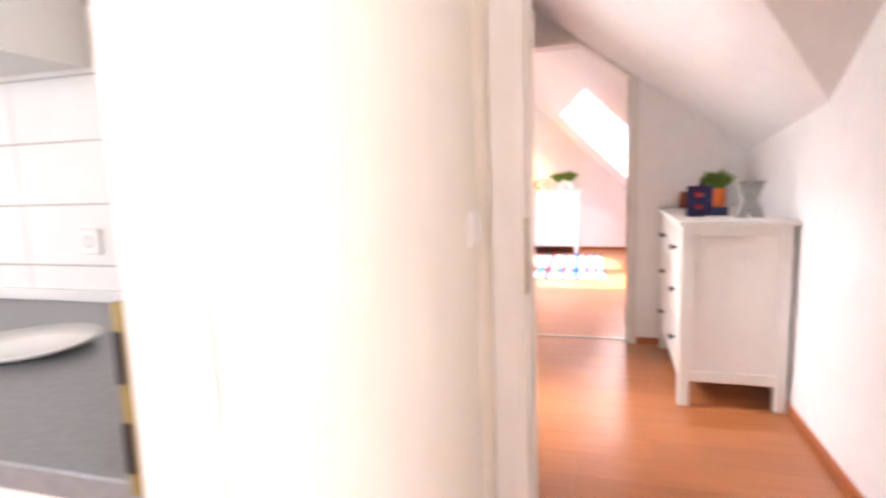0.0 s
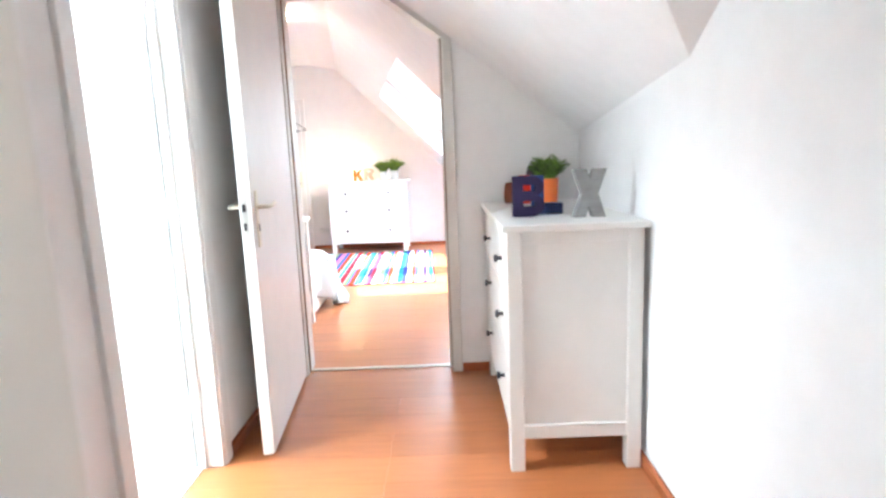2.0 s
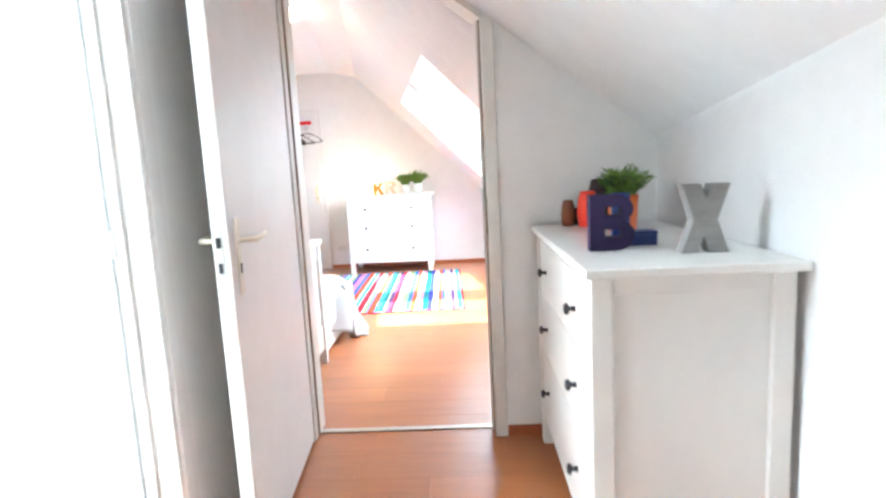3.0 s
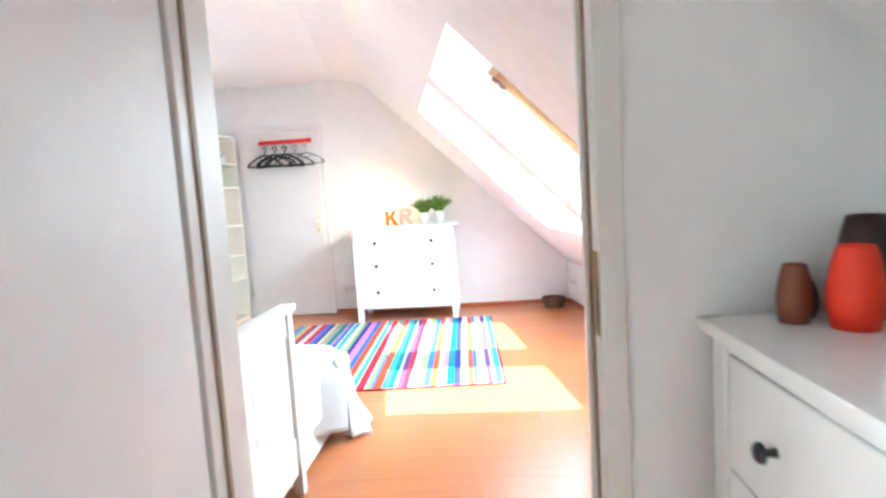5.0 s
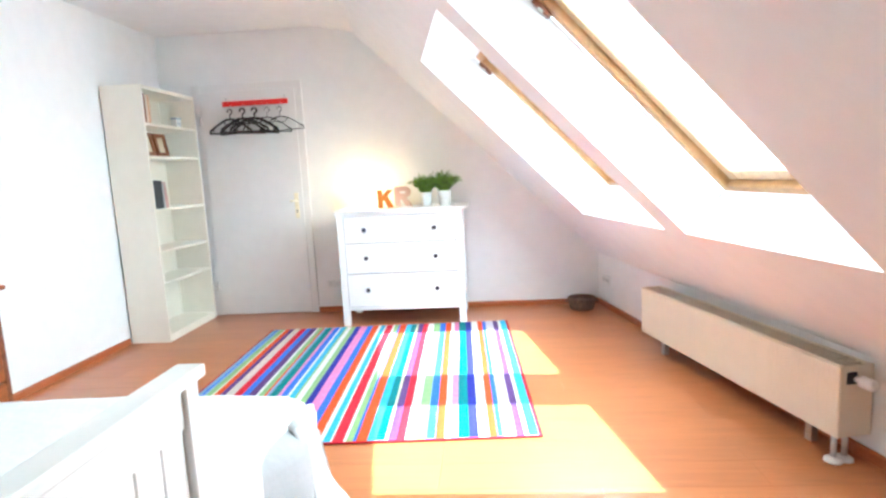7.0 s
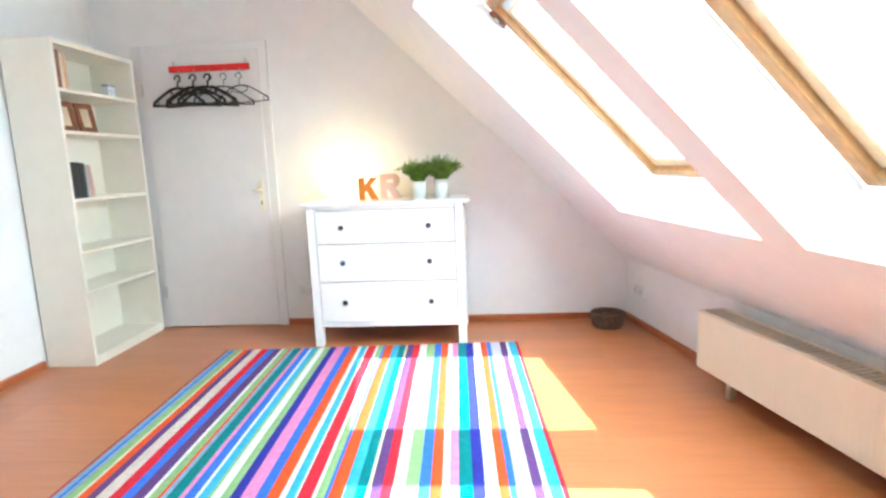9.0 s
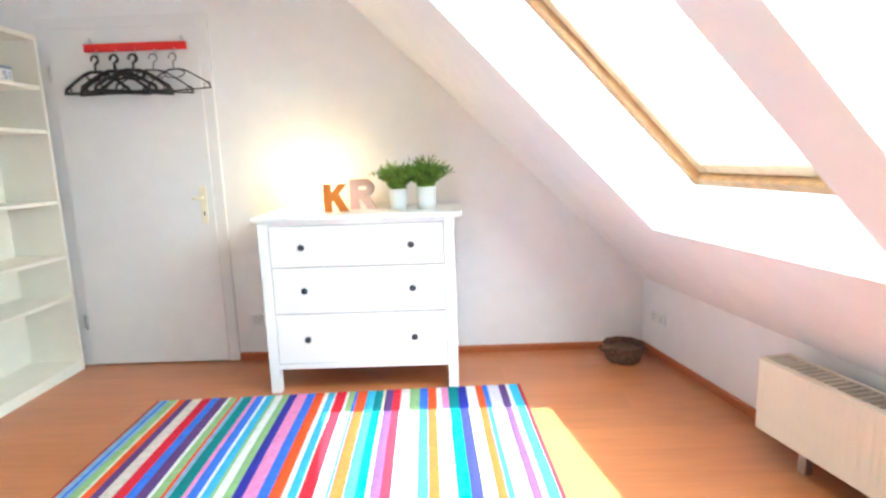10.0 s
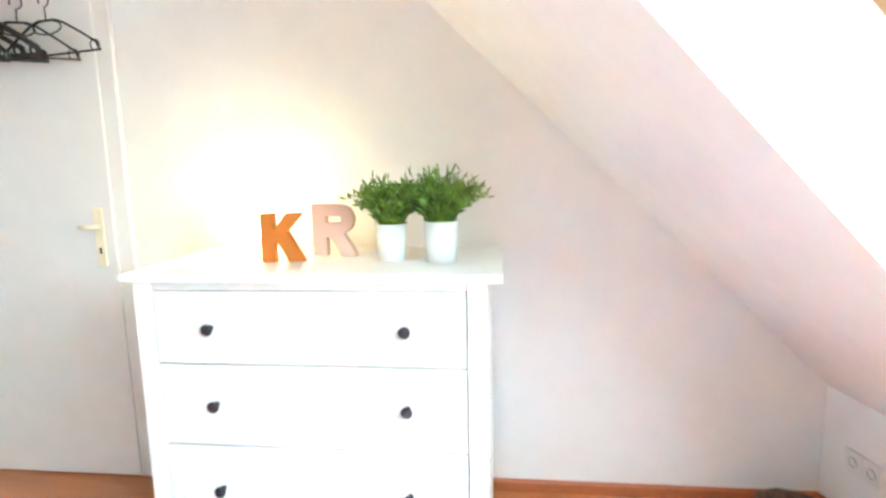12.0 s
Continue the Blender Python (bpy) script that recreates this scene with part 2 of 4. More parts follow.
# ---- first room: doorway wall, passage walls, kitchen corner ----
N0, N1 = 0.140, 1.085
bm = bmesh.new()
prism(bm, [(-3.0, NEAR_A, -0.01), (N0 - 0.036, NEAR_A, -0.01), (N0 - 0.036, NEAR_A, 2.03), (N1, NEAR_A, 2.03), (N1, NEAR_A, -0.01), (2.0, NEAR_A, -0.01), (2.0, NEAR_A, 2.75), (-3.0, NEAR_A, 2.75)], (0, NEAR_B - NEAR_A, 0))
structure("wall_first_door", bm, CREAM_WALL, "cream painted wall with a doorway", "wall")
bm = boxes((-0.165, 0.045, -0.93, NEAR_A, -0.01, 2.62))
structure("wall_passage_left", bm, CREAM_WALL, "cream painted wall end between passage and kitchen", "wall")
bm = boxes((1.069, 1.30, -1.2, NEAR_A - 0.003, -0.01, 2.62))
structure("wall_passage_right", bm, CREAM_WALL, "cream painted passage wall", "wall")
# unseen outer walls close the room; their two openings are added for fill lamps
bm = boxes((-3.2, -3.0, -3.5, NEAR_B, -0.01, 2.62))
structure("wall_first_room_left", bm, CREAM_WALL, "cream painted room wall", "wall")
bm = boxes((2.0, 2.2, -3.5, -3.0, -0.01, 2.62), (2.0, 2.2, -1.3, NEAR_B, -0.01, 2.62), (2.0, 2.2, -3.0, -1.3, -0.01, 0.8), (2.0, 2.2, -3.0, -1.3, 2.2, 2.62))
structure("wall_first_room_right", bm, CREAM_WALL, "unseen cream painted wall with an added wide opening for a fill lamp", "wall")
bm = boxes((-3.0, -2.7, -3.5, -3.3, -0.01, 2.62), (-1.3, 2.0, -3.5, -3.3, -0.01, 2.62), (-2.7, -1.3, -3.5, -3.3, -0.01, 0.8), (-2.7, -1.3, -3.5, -3.3, 2.2, 2.62))
structure("wall_first_room_back", bm, CREAM_WALL, "unseen cream painted wall with an added opening for a fill lamp", "wall")
bm = boxes((-3.2, 2.2, -3.5, NEAR_A, 2.62, 2.8))
structure("ceiling_first_room", bm, CEILING, "flat white ceiling", "ceiling")

# side room off the hall, white and bright; its ceiling opening is unseen and added
bm = boxes((-2.75, -2.61, NEAR_B, DOOR_H, -0.01, 2.62))
structure("wall_side_room", bm, WHITE_WALL, "white painted side room wall", "wall")
bm = boxes((-2.61, -2.1, NEAR_B, DOOR_H, 2.5, 2.62), (-1.4, HALL_L - 0.13, NEAR_B, DOOR_H, 2.5, 2.62), (-2.1, -1.4, NEAR_B, 0.65, 2.5, 2.62), (-2.1, -1.4, 2.05, DOOR_H, 2.5, 2.62))
structure("ceiling_side_room", bm, CEILING, "unseen flat white ceiling with an added opening for a fill lamp", "ceiling")
TILE_FLOOR = material("white_floor_tile", (0.76, 0.76, 0.74), 0.25, spread=0.03)
bm = boxes((-2.61, HALL_L - 0.07, NEAR_B, DOOR_H, 0.0, 0.006))
structure("floor_side_room", bm, TILE_FLOOR, "pale tiled floor of the side room", "floor")

# daylight that comes in by the two roof windows
for u0, u1 in ((H1, H2), (H3, H4)):
    mid = slope((u0 + u1) / 2, (B + T_OUT) / 2, DEEP + 0.14)
    lamp("skylight_daylight", "AREA", look(mid, mid - N), SKY_POWER, (0.93, 0.97, 1.0), size=(1.1, 1.4))
# fill lamp over the assumed ceiling opening, brightens side room and hall
lamp("side_room_fill", "AREA", look((-1.75, 1.35, 2.66), (-1.75, 1.35, 0)), SIDE_POWER, (0.98, 0.99, 1.0), size=(0.7, 1.4))
# two added fill lamps for passage and kitchen, set in the made-up openings
lamp("right_fill", "AREA", look((2.0, -2.15, 1.5), (0.0, -1.6, 1.2)), RIGHT_POWER, (1.0, 0.96, 0.90), size=(1.6, 1.3))
lamp("back_fill", "AREA", look((-2.0, -3.32, 1.5), (0.2, -0.6, 1.2)), BACK_POWER, (1.0, 0.96, 0.90), size=(1.3, 1.3))


# ---- door frames, doors, skirting ----
def casing(name, label, lintel_bits, mats=FRAME_PAINT):
    """A door frame: lining and casing as parts."""
    fr = new(name)
    tagged(fr, label, "door frame", kind="structure")
    for part_name, rows in lintel_bits:
        part(part_name, boxes(*rows, bevel=0.004), mats, fr)
    return fr


def sloped_bar(p0, p1, depth, width):
    """A straight bar in the xz plane from p0 to p1, with its width set outwards."""
    a, b = Vector(p0), Vector(p1)
    way = (b - a).normalized()
    side = Vector((-way.z, 0, way.x)) * width
    bm = bmesh.new()
    prism(bm, [a, b, b + side, a + side], (0, depth, 0))
    return bm


# bedroom door frame with its cut-off corner
fr = casing("door_frame_1", "pale grey door frame with a corner cut by the slope", [
    ("jamb", [(D0 - 0.002, D0 + 0.02, DOOR_H - 0.012, DOOR_B + 0.012, 0, 2.13)]),
    ("jamb", [(D1 - 0.02, D1 + 0.002, DOOR_H - 0.012, DOOR_B + 0.012, 0, 1.875)]),
    ("head", [(D0, hx + 0.01, DOOR_H - 0.012, DOOR_B + 0.012, 2.112, 2.134)]),
    ("casing", [(D1 - 0.018, D1 + 0.036, DOOR_H - 0.02, DOOR_H + 0.001, 0, 1.87)]),
    ("casing", [(D0 - 0.06, D0 + 0.004, DOOR_H - 0.02, DOOR_H + 0.001, 0, 2.13)]),
    ("casing", [(D0 - 0.06, hx + 0.02, DOOR_H - 0.02, DOOR_H + 0.001, 2.126, 2.19)]),
    ("casing", [(D1 - 0.018, D1 + 0.036, DOOR_B - 0.001, DOOR_B + 0.02, 0, 1.87)]),
    ("casing", [(D0 - 0.06, D0 + 0.004, DOOR_B - 0.001, DOOR_B + 0.02, 0, 2.13)]),
    ("casing", [(D0 - 0.06, hx + 0.02, DOOR_B - 0.001, DOOR_B + 0.02, 2.126, 2.19)]),
    ("stop", [(D1 - 0.035, D1 - 0.018, DOOR_H + 0.05, DOOR_H + 0.065, 0, 1.865)]),
])
part("casing", sloped_bar((D1 + 0.0, DOOR_H - 0.02, 1.867), (hx, DOOR_H - 0.02, 2.128), 0.021, -0.062), FRAME_PAINT, fr)
part("casing", sloped_bar((D1 + 0.0, DOOR_B - 0.001, 1.867), (hx, DOOR_B - 0.001, 2.128), 0.021, -0.062), FRAME_PAINT, fr)
part("head", sloped_bar((D1, DOOR_H - 0.012, 1.845), (hx, DOOR_H - 0.012, 2.112), DOOR_B - DOOR_H + 0.024, -0.022), FRAME_PAINT, fr)
part("strike_plate", boxes((D1 - 0.0225, D1 - 0.0195, DOOR_H - 0.014, DOOR_H + 0.032, 0.940, 1.115), bevel=0.001), BRASS, fr, "aged brass strike plate")
part("strike_slot", boxes((D1 - 0.0235, D1 - 0.0215, DOOR_H - 0.004, DOOR_H + 0.020, 1.045, 1.09)), DARK_WOOD, fr, "dark latch slot")
part("strike_slot", boxes((D1 - 0.0235, D1 - 0.0215, DOOR_H - 0.004, DOOR_H + 0.020, 0.960, 1.02)), DARK_WOOD, fr, "dark bolt slot")
part("seal", boxes((D1 - 0.026, D1 - 0.0195, DOOR_H + 0.034, DOOR_H + 0.049, 0.01, 1.87)), SEAL, fr, "brown rubber seal")
part("seal", boxes((D0 + 0.0195, D0 + 0.026, DOOR_H + 0.034, DOOR_H + 0.049, 0.01, 2.1)), SEAL, fr, "brown rubber seal")
THRESHOLD = material("pale_threshold_strip", (0.62, 0.58, 0.52), 0.3, 0.3)
bm = boxes((D0 + 0.02, D1 - 0.02, 2.735, 2.77, 0.0, 0.007), bevel=0.003)
tagged(part("threshold_strip", bm, THRESHOLD), "pale metal threshold strip in the bedroom doorway", "threshold", kind="structure")

# side room door frame
fr = casing("door_frame_2", "white door frame of the bright side room", [
    ("jamb", [(HALL_L - 0.142, HALL_L + 0.012, L1 - 0.02, L1 + 0.002, 0, 2.03)]),
    ("jamb", [(HALL_L - 0.142, HALL_L + 0.012, L0 - 0.002, L0 + 0.02, 0, 2.03)]),
    ("head", [(HALL_L - 0.142, HALL_L + 0.012, L0, L1, 2.012, 2.032)]),
    ("casing", [(HALL_L - 0.001, HALL_L + 0.02, L1 - 0.004, L1 + 0.058, 0, 2.09)]),
    ("casing", [(HALL_L - 0.001, HALL_L + 0.02, L0 - 0.058, L0 + 0.004, 0, 2.09)]),
    ("casing", [(HALL_L - 0.001, HALL_L + 0.019, L0, L1, 2.03, 2.09)]),
    ("stop", [(HALL_L - 0.07, HALL_L - 0.055, L1 - 0.034, L1 - 0.018, 0, 2.01)]),
], DOOR_PAINT)
GREY_SEAL = material("grey_rubber_seal", (0.42, 0.43, 0.44), 0.6)
part("seal", boxes((HALL_L - 0.128, HALL_L - 0.098, L1 - 0.030, L1 - 0.019, 0.005, 2.01), bevel=0.003), GREY_SEAL, fr, "grey rubber seal")
for z in (0.25, 1.04, 1.80):
    bm = bmesh.new()
    turned(bm, [(0, 0), (0.006, 0), (0.006, 0.07), (0, 0.07)], 12, (HALL_L - 0.092, L1 - 0.026, z))
    part("hinge", bm, STEEL, fr)

# first door frame
fr = casing("door_frame_3", "cream painted door frame with a brass strike plate", [
    ("jamb", [(N0 - 0.038, N0 + 0.02, NEAR_A - 0.012, -0.06, 0, 2.03)]),
    ("jamb", [(N0 - 0.038, N0 - 0.02, -0.059, NEAR_B + 0.012, 0, 2.03)]),
    ("jamb", [(N1 - 0.032, N1 + 0.002, 0.052, NEAR_B + 0.012, 0, 2.03)]),
    ("head", [(N0, N1, NEAR_A - 0.012, NEAR_B + 0.012, 2.012, 2.032)]),
    ("casing", [(N0 - 0.06, N0 + 0.004, NEAR_A - 0.02, NEAR_A + 0.001, 0, 2.09)]),
    ("casing", [(N0 - 0.058, N1 - 0.02, NEAR_A - 0.019, NEAR_A + 0.001, 2.03, 2.088)]),
    ("casing", [(N0 - 0.09, N0 - 0.034, NEAR_B - 0.001, NEAR_B + 0.02, 0, 2.09)]),
    ("casing", [(N1 - 0.032, N1 + 0.03, NEAR_B + 0.013, NEAR_B + 0.032, 0, 2.09)]),
    ("stop", [(N0 + 0.018, N0 + 0.034, NEAR_A + 0.045, NEAR_A + 0.06, 0, 2.01)]),
])
part("seal", boxes((N1 - 0.028, N1 - 0.015, 0.040, 0.0515, 0.005, 2.01), bevel=0.003), SEAL, fr, "brown rubber seal")
part("lining", boxes((N1 - 0.016, N1 + 0.002, NEAR_A - 0.002, 0.0515, 0.0, 2.012)), CREAM_WALL, fr, "cream painted lining")
part("strike_plate", boxes((N0 + 0.0195, N0 + 0.0225, NEAR_A - 0.010, NEAR_A + 0.016, 0.955, 1.135), bevel=0.001), BRASS, fr, "aged brass strike plate")
part("strike_slot", boxes((N0 + 0.0215, N0 + 0.0235, NEAR_A - 0.003, NEAR_A + 0.009, 1.06, 1.10)), DARK_KNOB, fr, "dark latch slot")
part("strike_slot", boxes((N0 + 0.0215, N0 + 0.0235, NEAR_A - 0.003, NEAR_A + 0.009, 0.985, 1.03)), DARK_KNOB, fr, "dark bolt slot")

# casing on the wall end by the kitchen
fr = casing("wall_end_trim", "cream painted casing on the wall end beside the kitchen", [
    ("casing", [(-0.045, 0.047, -0.952, -0.929, 0, 2.3)]),
    ("lining", [(-0.167, -0.043, -0.945, -0.929, 0, 2.3)]),
])
part("strike_plate", boxes((-0.180, -0.166, -0.947, -0.931, 0.888, 1.112), bevel=0.001), BRASS, fr, "aged brass strike plate")
for z0, z1 in ((1.02, 1.08), (0.915, 0.975)):
    part("strike_slot", boxes((-0.181, -0.168, -0.9485, -0.932, z0, z1)), DARK_KNOB, fr, "dark latch slot")


def lever(parent, x, y, z, out, along, mat, plate_h=0.22):
    """A door handle on a long plate: out is the way out of the leaf, along the way of the lever (both +-1, leaf in the yz plane)."""
    part("handle_plate", boxes((min(x, x + out * 0.006), max(x, x + out * 0.006), y - 0.018, y + 0.018, z - plate_h * 0.75, z + plate_h * 0.3), bevel=0.002), mat, parent)
    bm = bmesh.new()
    tube(bm, [(x, y, z), (x + out * 0.045, y, z), (x + out * 0.055, y + along * 0.012, z), (x + out * 0.055, y + along * 0.07, z + 0.004), (x + out * 0.05, y + along * 0.12, z + 0.006)], 0.009, 10)
    part("door_handle", bm, mat, parent)
    bm = bmesh.new()
    box(bm, min(x, x + out * 0.009), max(x, x + out * 0.009), y - 0.005, y + 0.005, z - 0.10, z - 0.07, bevel=0.002)
    part("keyhole", bm, DARK_KNOB, parent)


# open bedroom door: hinge at the origin, the leaf runs along -y, corner cut off
HANDLE = material("satin_handle_metal", (0.74, 0.70, 0.60), 0.3, 0.7)
door = thing("bedroom_door", pose(D0 - 0.034, DOOR_H - 0.030, 0, 0, 0, 5.2), "open white door leaf with its top corner cut at a slant", "door")
W = 0.872
bm = bmesh.new()
prism(bm, [(0, 0, 0.008), (0, -W, 0.008), (0, -W, 1.875), (0, -W + 0.345, 2.115), (0, 0, 2.115)], (0.038, 0, 0))
bmesh.ops.bevel(bm, geom=list(bm.edges), offset=0.003, segments=2, affect="EDGES")
part("leaf", bm, DOOR_PAINT, door)
bm = bmesh.new()
prism(bm, [(0.040, -0.012, 0.02), (0.040, -W - 0.013, 0.02), (0.040, -W - 0.013, 1.885), (0.040, -W + 0.34, 2.128), (0.040, -0.012, 2.128)], (0.012, 0, 0))
bmesh.ops.bevel(bm, geom=list(bm.edges), offset=0.003, segments=2, affect="EDGES")
part("rebate_face", bm, DOOR_PAINT, door)
lever(door, 0.052, -W + 0.055, 1.06, 1, 1, HANDLE)
lever(door, 0.0, -W + 0.055, 1.06, -1, 1, HANDLE)
part("lock_plate", boxes((0.008, 0.030, -W - 0.003, -W + 0.001, 0.95, 1.17)), STEEL, door, "steel lock plate in the door edge")
part("latch", boxes((0.013, 0.025, -W - 0.012, -W, 1.045, 1.075), bevel=0.002), DARK_KNOB, door)
part("latch", boxes((0.013, 0.025, -W - 0.006, -W, 0.97, 1.0), bevel=0.002), DARK_KNOB, door)

# closed far door
fd = thing("closed_door", pose(-2.402, FAR, 0), "closed white flush door with a metal handle", "door")
part("leaf", boxes((0.0, 0.882, -0.03, -0.003, 0.008, 2.07), bevel=0.003), DOOR_PAINT, fd)
part("casing", boxes((-0.075, 0.004, -0.022, -0.002, 0, 2.135), bevel=0.004), DOOR_PAINT, fd)
part("casing", boxes((0.878, 0.945, -0.022, -0.002, 0, 2.135), bevel=0.004), DOOR_PAINT, fd)
part("casing", boxes((0.002, 0.880, -0.021, -0.002, 2.072, 2.135), bevel=0.004), DOOR_PAINT, fd)
CREAM_METAL = material("cream_handle", (0.80, 0.73, 0.56), 0.35, 0.15)
part("handle_plate", boxes((0.802, 0.842, -0.037, -0.030, 0.90, 1.13), bevel=0.003), CREAM_METAL, fd)
bm = bmesh.new()
tube(bm, [(0.822, -0.03, 1.06), (0.822, -0.078, 1.06), (0.812, -0.085, 1.06), (0.779, -0.084, 1.062)], 0.009, 10)
part("door_handle", bm, CREAM_METAL, fd)
part("keyhole", boxes((0.818, 0.826, -0.039, -0.036, 0.95, 0.975)), DARK_KNOB, fd)
for z in (0.29, 1.82):
    bm = bmesh.new()
    turned(bm, [(0, 0), (0.009, 0), (0.009, 0.09), (0, 0.09)], 12, (-0.004, -0.036, z - 0.045))
    part("hinge", bm, STEEL, fd)


# skirting
def skirting(points, inward):
    """A skirting board along the foot of a wall, from floor plan points."""
    a, b = Vector((*points[0], 0)), Vector((*points[1], 0))
    n = Vector((*inward, 0)).normalized()
    bm = bmesh.new()
    prism(bm, [a, a + n * 0.016, a + n * 0.016 + Vector((0, 0, 0.039)), a + n * 0.008 + Vector((0, 0, 0.047)), a + Vector((0, 0, 0.047))], b - a)
    ob = part("baseboard", bm, SKIRTING)
    return tagged(ob, "reddish brown wooden skirting board along the wall", "skirting", kind="structure")


skirting(((HALL_R, NEAR_B), (HALL_R, DOOR_H)), (-1, 0))
skirting(((D1 + 0.038, DOOR_H), (HALL_R - 0.017, DOOR_H)), (0, -1))
skirting(((HALL_L, L1 + 0.06), (HALL_L, DOOR_H)), (1, 0))
skirting(((HALL_L, NEAR_B), (HALL_L, L0 - 0.06)), (1, 0))
skirting(((-1.455, FAR), (knee_x(FAR), FAR)), (0, -1))
skirting(((LEFT, FAR), (-2.48, FAR)), (0, -1))
skirting(((LEFT, DOOR_B), (LEFT, 6.735)), (1, 0))
skirting(((knee_x(FAR - 0.02), FAR - 0.02), (knee_x(DOOR_B), DOOR_B)), (-1, -0.18))
skirting(((D1 + 0.06, DOOR_B), (1.9, DOOR_B)), (0, 1))

# ---- roof windows ----
GLASS = bpy.data.materials.new("window_glass")
GLASS.use_nodes = True
g = GLASS.node_tree.nodes["Principled BSDF"]
g.inputs["Transmission Weight"].default_value, g.inputs["Roughness"].default_value, g.inputs["IOR"].default_value = 1.0, 0.0, 1.03
SASH = material("pale_varnished_pine", (0.66, 0.50, 0.30), 0.35, spread=0.12, stretch=(4, 4, 1), bump=0.02, fine=0.3)
METAL_STRIP = material("pale_metal_strip", (0.7, 0.7, 0.68), 0.4, 0.5)


def slope_bar(u0, u1, v0, v1, n0, n1):
    bm = bmesh.new()
    prism(bm, [slope(u0, v0, n0), slope(u1, v0, n0), slope(u1, v1, n0), slope(u0, v1, n0)], N * (n1 - n0))
    bmesh.ops.bevel(bm, geom=list(bm.edges), offset=0.005, segments=2, affect="EDGES")
    return bm


def roof_window(name, u0, u1):
    w = new(name)
    tagged(w, "pine-framed roof window in the slope, closed", "window", kind="structure")
    b, t, f = B - 0.005, T_OUT + 0.005, DEEP + 0.002
    for r in ((u0, u0 + 0.06, b, t), (u1 - 0.06, u1, b, t), (u0 + 0.06, u1 - 0.06, b, b + 0.05), (u0 + 0.06, u1 - 0.06, t - 0.06, t)):
        part("window_frame", slope_bar(*r, f, f + 0.075), PINE, w)
    i0, i1, ib, it = u0 + 0.063, u1 - 0.063, b + 0.053, t - 0.063
    for r in ((i0, i0 + 0.06, ib, it), (i1 - 0.06, i1, ib, it), (i0 + 0.06, i1 - 0.06, ib, ib + 0.06), (i0 + 0.06, i1 - 0.06, it - 0.07, it)):
        part("sash", slope_bar(*r, f + 0.03, f + 0.085), SASH, w)
    part("handle_bar", slope_bar(i0 + 0.10, i1 - 0.10, it - 0.055, it - 0.015, f + 0.004, f + 0.03), METAL_STRIP, w, "pale metal handle bar")
    for u in (u0 + 0.001, u1 - 0.031):
        part("bracket", slope_bar(u, u + 0.03, t - 0.16, t - 0.05, f - 0.02, f), DARK_WOOD, w, "dark brown corner block")
        part("bracket_strip", slope_bar(u, u + 0.032, t - 0.12, t - 0.09, f - 0.024, f - 0.019), METAL_STRIP, w, "pale strip")
    pane = part("pane", slope_bar(i0 + 0.062, i1 - 0.062, ib + 0.062, it - 0.072, f + 0.05, f + 0.06), GLASS, w)
    pane.visible_shadow = False


roof_window("window_1", H1, H2)
roof_window("window_2", H3, H4)

# ---- drawer chests ----
def chest():
    c = thing("chest_of_drawers", Matrix(), "white lacquered chest of three drawers with dark round knobs", "chest of drawers")
    w, d, h = 1.035, 0.505, 0.975
    x0, x1 = -w / 2, w / 2
    part("top", boxes((-0.545, 0.56, -0.02, 0.512, h - 0.024, h), bevel=0.003), FURNITURE, c)
    for x in (x0, x1 - 0.055):
        part("leg", boxes((x, x + 0.055, 0.0, 0.055, 0, h - 0.024), bevel=0.003), FURNITURE, c)
        part("leg", boxes((x, x + 0.055, d - 0.055, d, 0, h - 0.024), bevel=0.003), FURNITURE, c)
    for x in (x0 + 0.014, x1 - 0.026):
        part("side_panel", boxes((x, x + 0.012, 0.05, d - 0.05, 0.14, h - 0.03)), FURNITURE, c)
    for x in (x0 + 0.004, x1 - 0.034):
        part("side_rail", boxes((x, x + 0.03, 0.055, d - 0.055, 0.135, 0.19), bevel=0.002), FURNITURE, c)
        part("side_rail", boxes((x, x + 0.03, 0.055, d - 0.055, h - 0.075, h - 0.025), bevel=0.002), FURNITURE, c)
    part("back_panel", boxes((x0 + 0.05, x1 - 0.05, d - 0.02, d - 0.01, 0.14, h - 0.03)), FURNITURE, c)
    part("bottom_rail", boxes((x0 + 0.055, x1 - 0.055, 0.006, 0.03, 0.135, 0.165), bevel=0.002), FURNITURE, c)
    part("bottom_panel", boxes((x0 + 0.04, x1 - 0.04, 0.03, d - 0.02, 0.14, 0.15)), FURNITURE, c)
    part("top_rail", boxes((x0 + 0.055, x1 - 0.055, 0.006, 0.03, 0.925, h - 0.024), bevel=0.002), FURNITURE, c)
    for z0, z1, zk in ((0.168, 0.443, 0.308), (0.449, 0.698, 0.578), (0.704, 0.921, 0.812)):
        dr = part("drawer", boxes((x0 + 0.059, x1 - 0.059, 0.004, 0.40, z0, z1), bevel=0.003), FURNITURE, c)
        for x in (-0.288, 0.288):
            bm = bmesh.new()
            turned(bm, [(0, 0), (0.009, 0), (0.0065, 0.012), (0.008, 0.018), (0.0165, 0.022), (0.0175, 0.027), (0.013, 0.033), (0, 0.035)], 20)
            bmesh.ops.transform(bm, matrix=Matrix.Translation((x, 0.005, zk)) @ Matrix.Rotation(radians(90), 4, "X"), verts=bm.verts)
            part("knob", bm, DARK_KNOB, dr, "dark metal knob", smooth=True)
    return c


first = chest()
tagged(first, "white lacquered chest of three drawers standing against the bedroom wall", "chest of drawers", "chests of drawers")
first.matrix_world = pose(-0.568, 7.055, 0, 0, 0, 0)
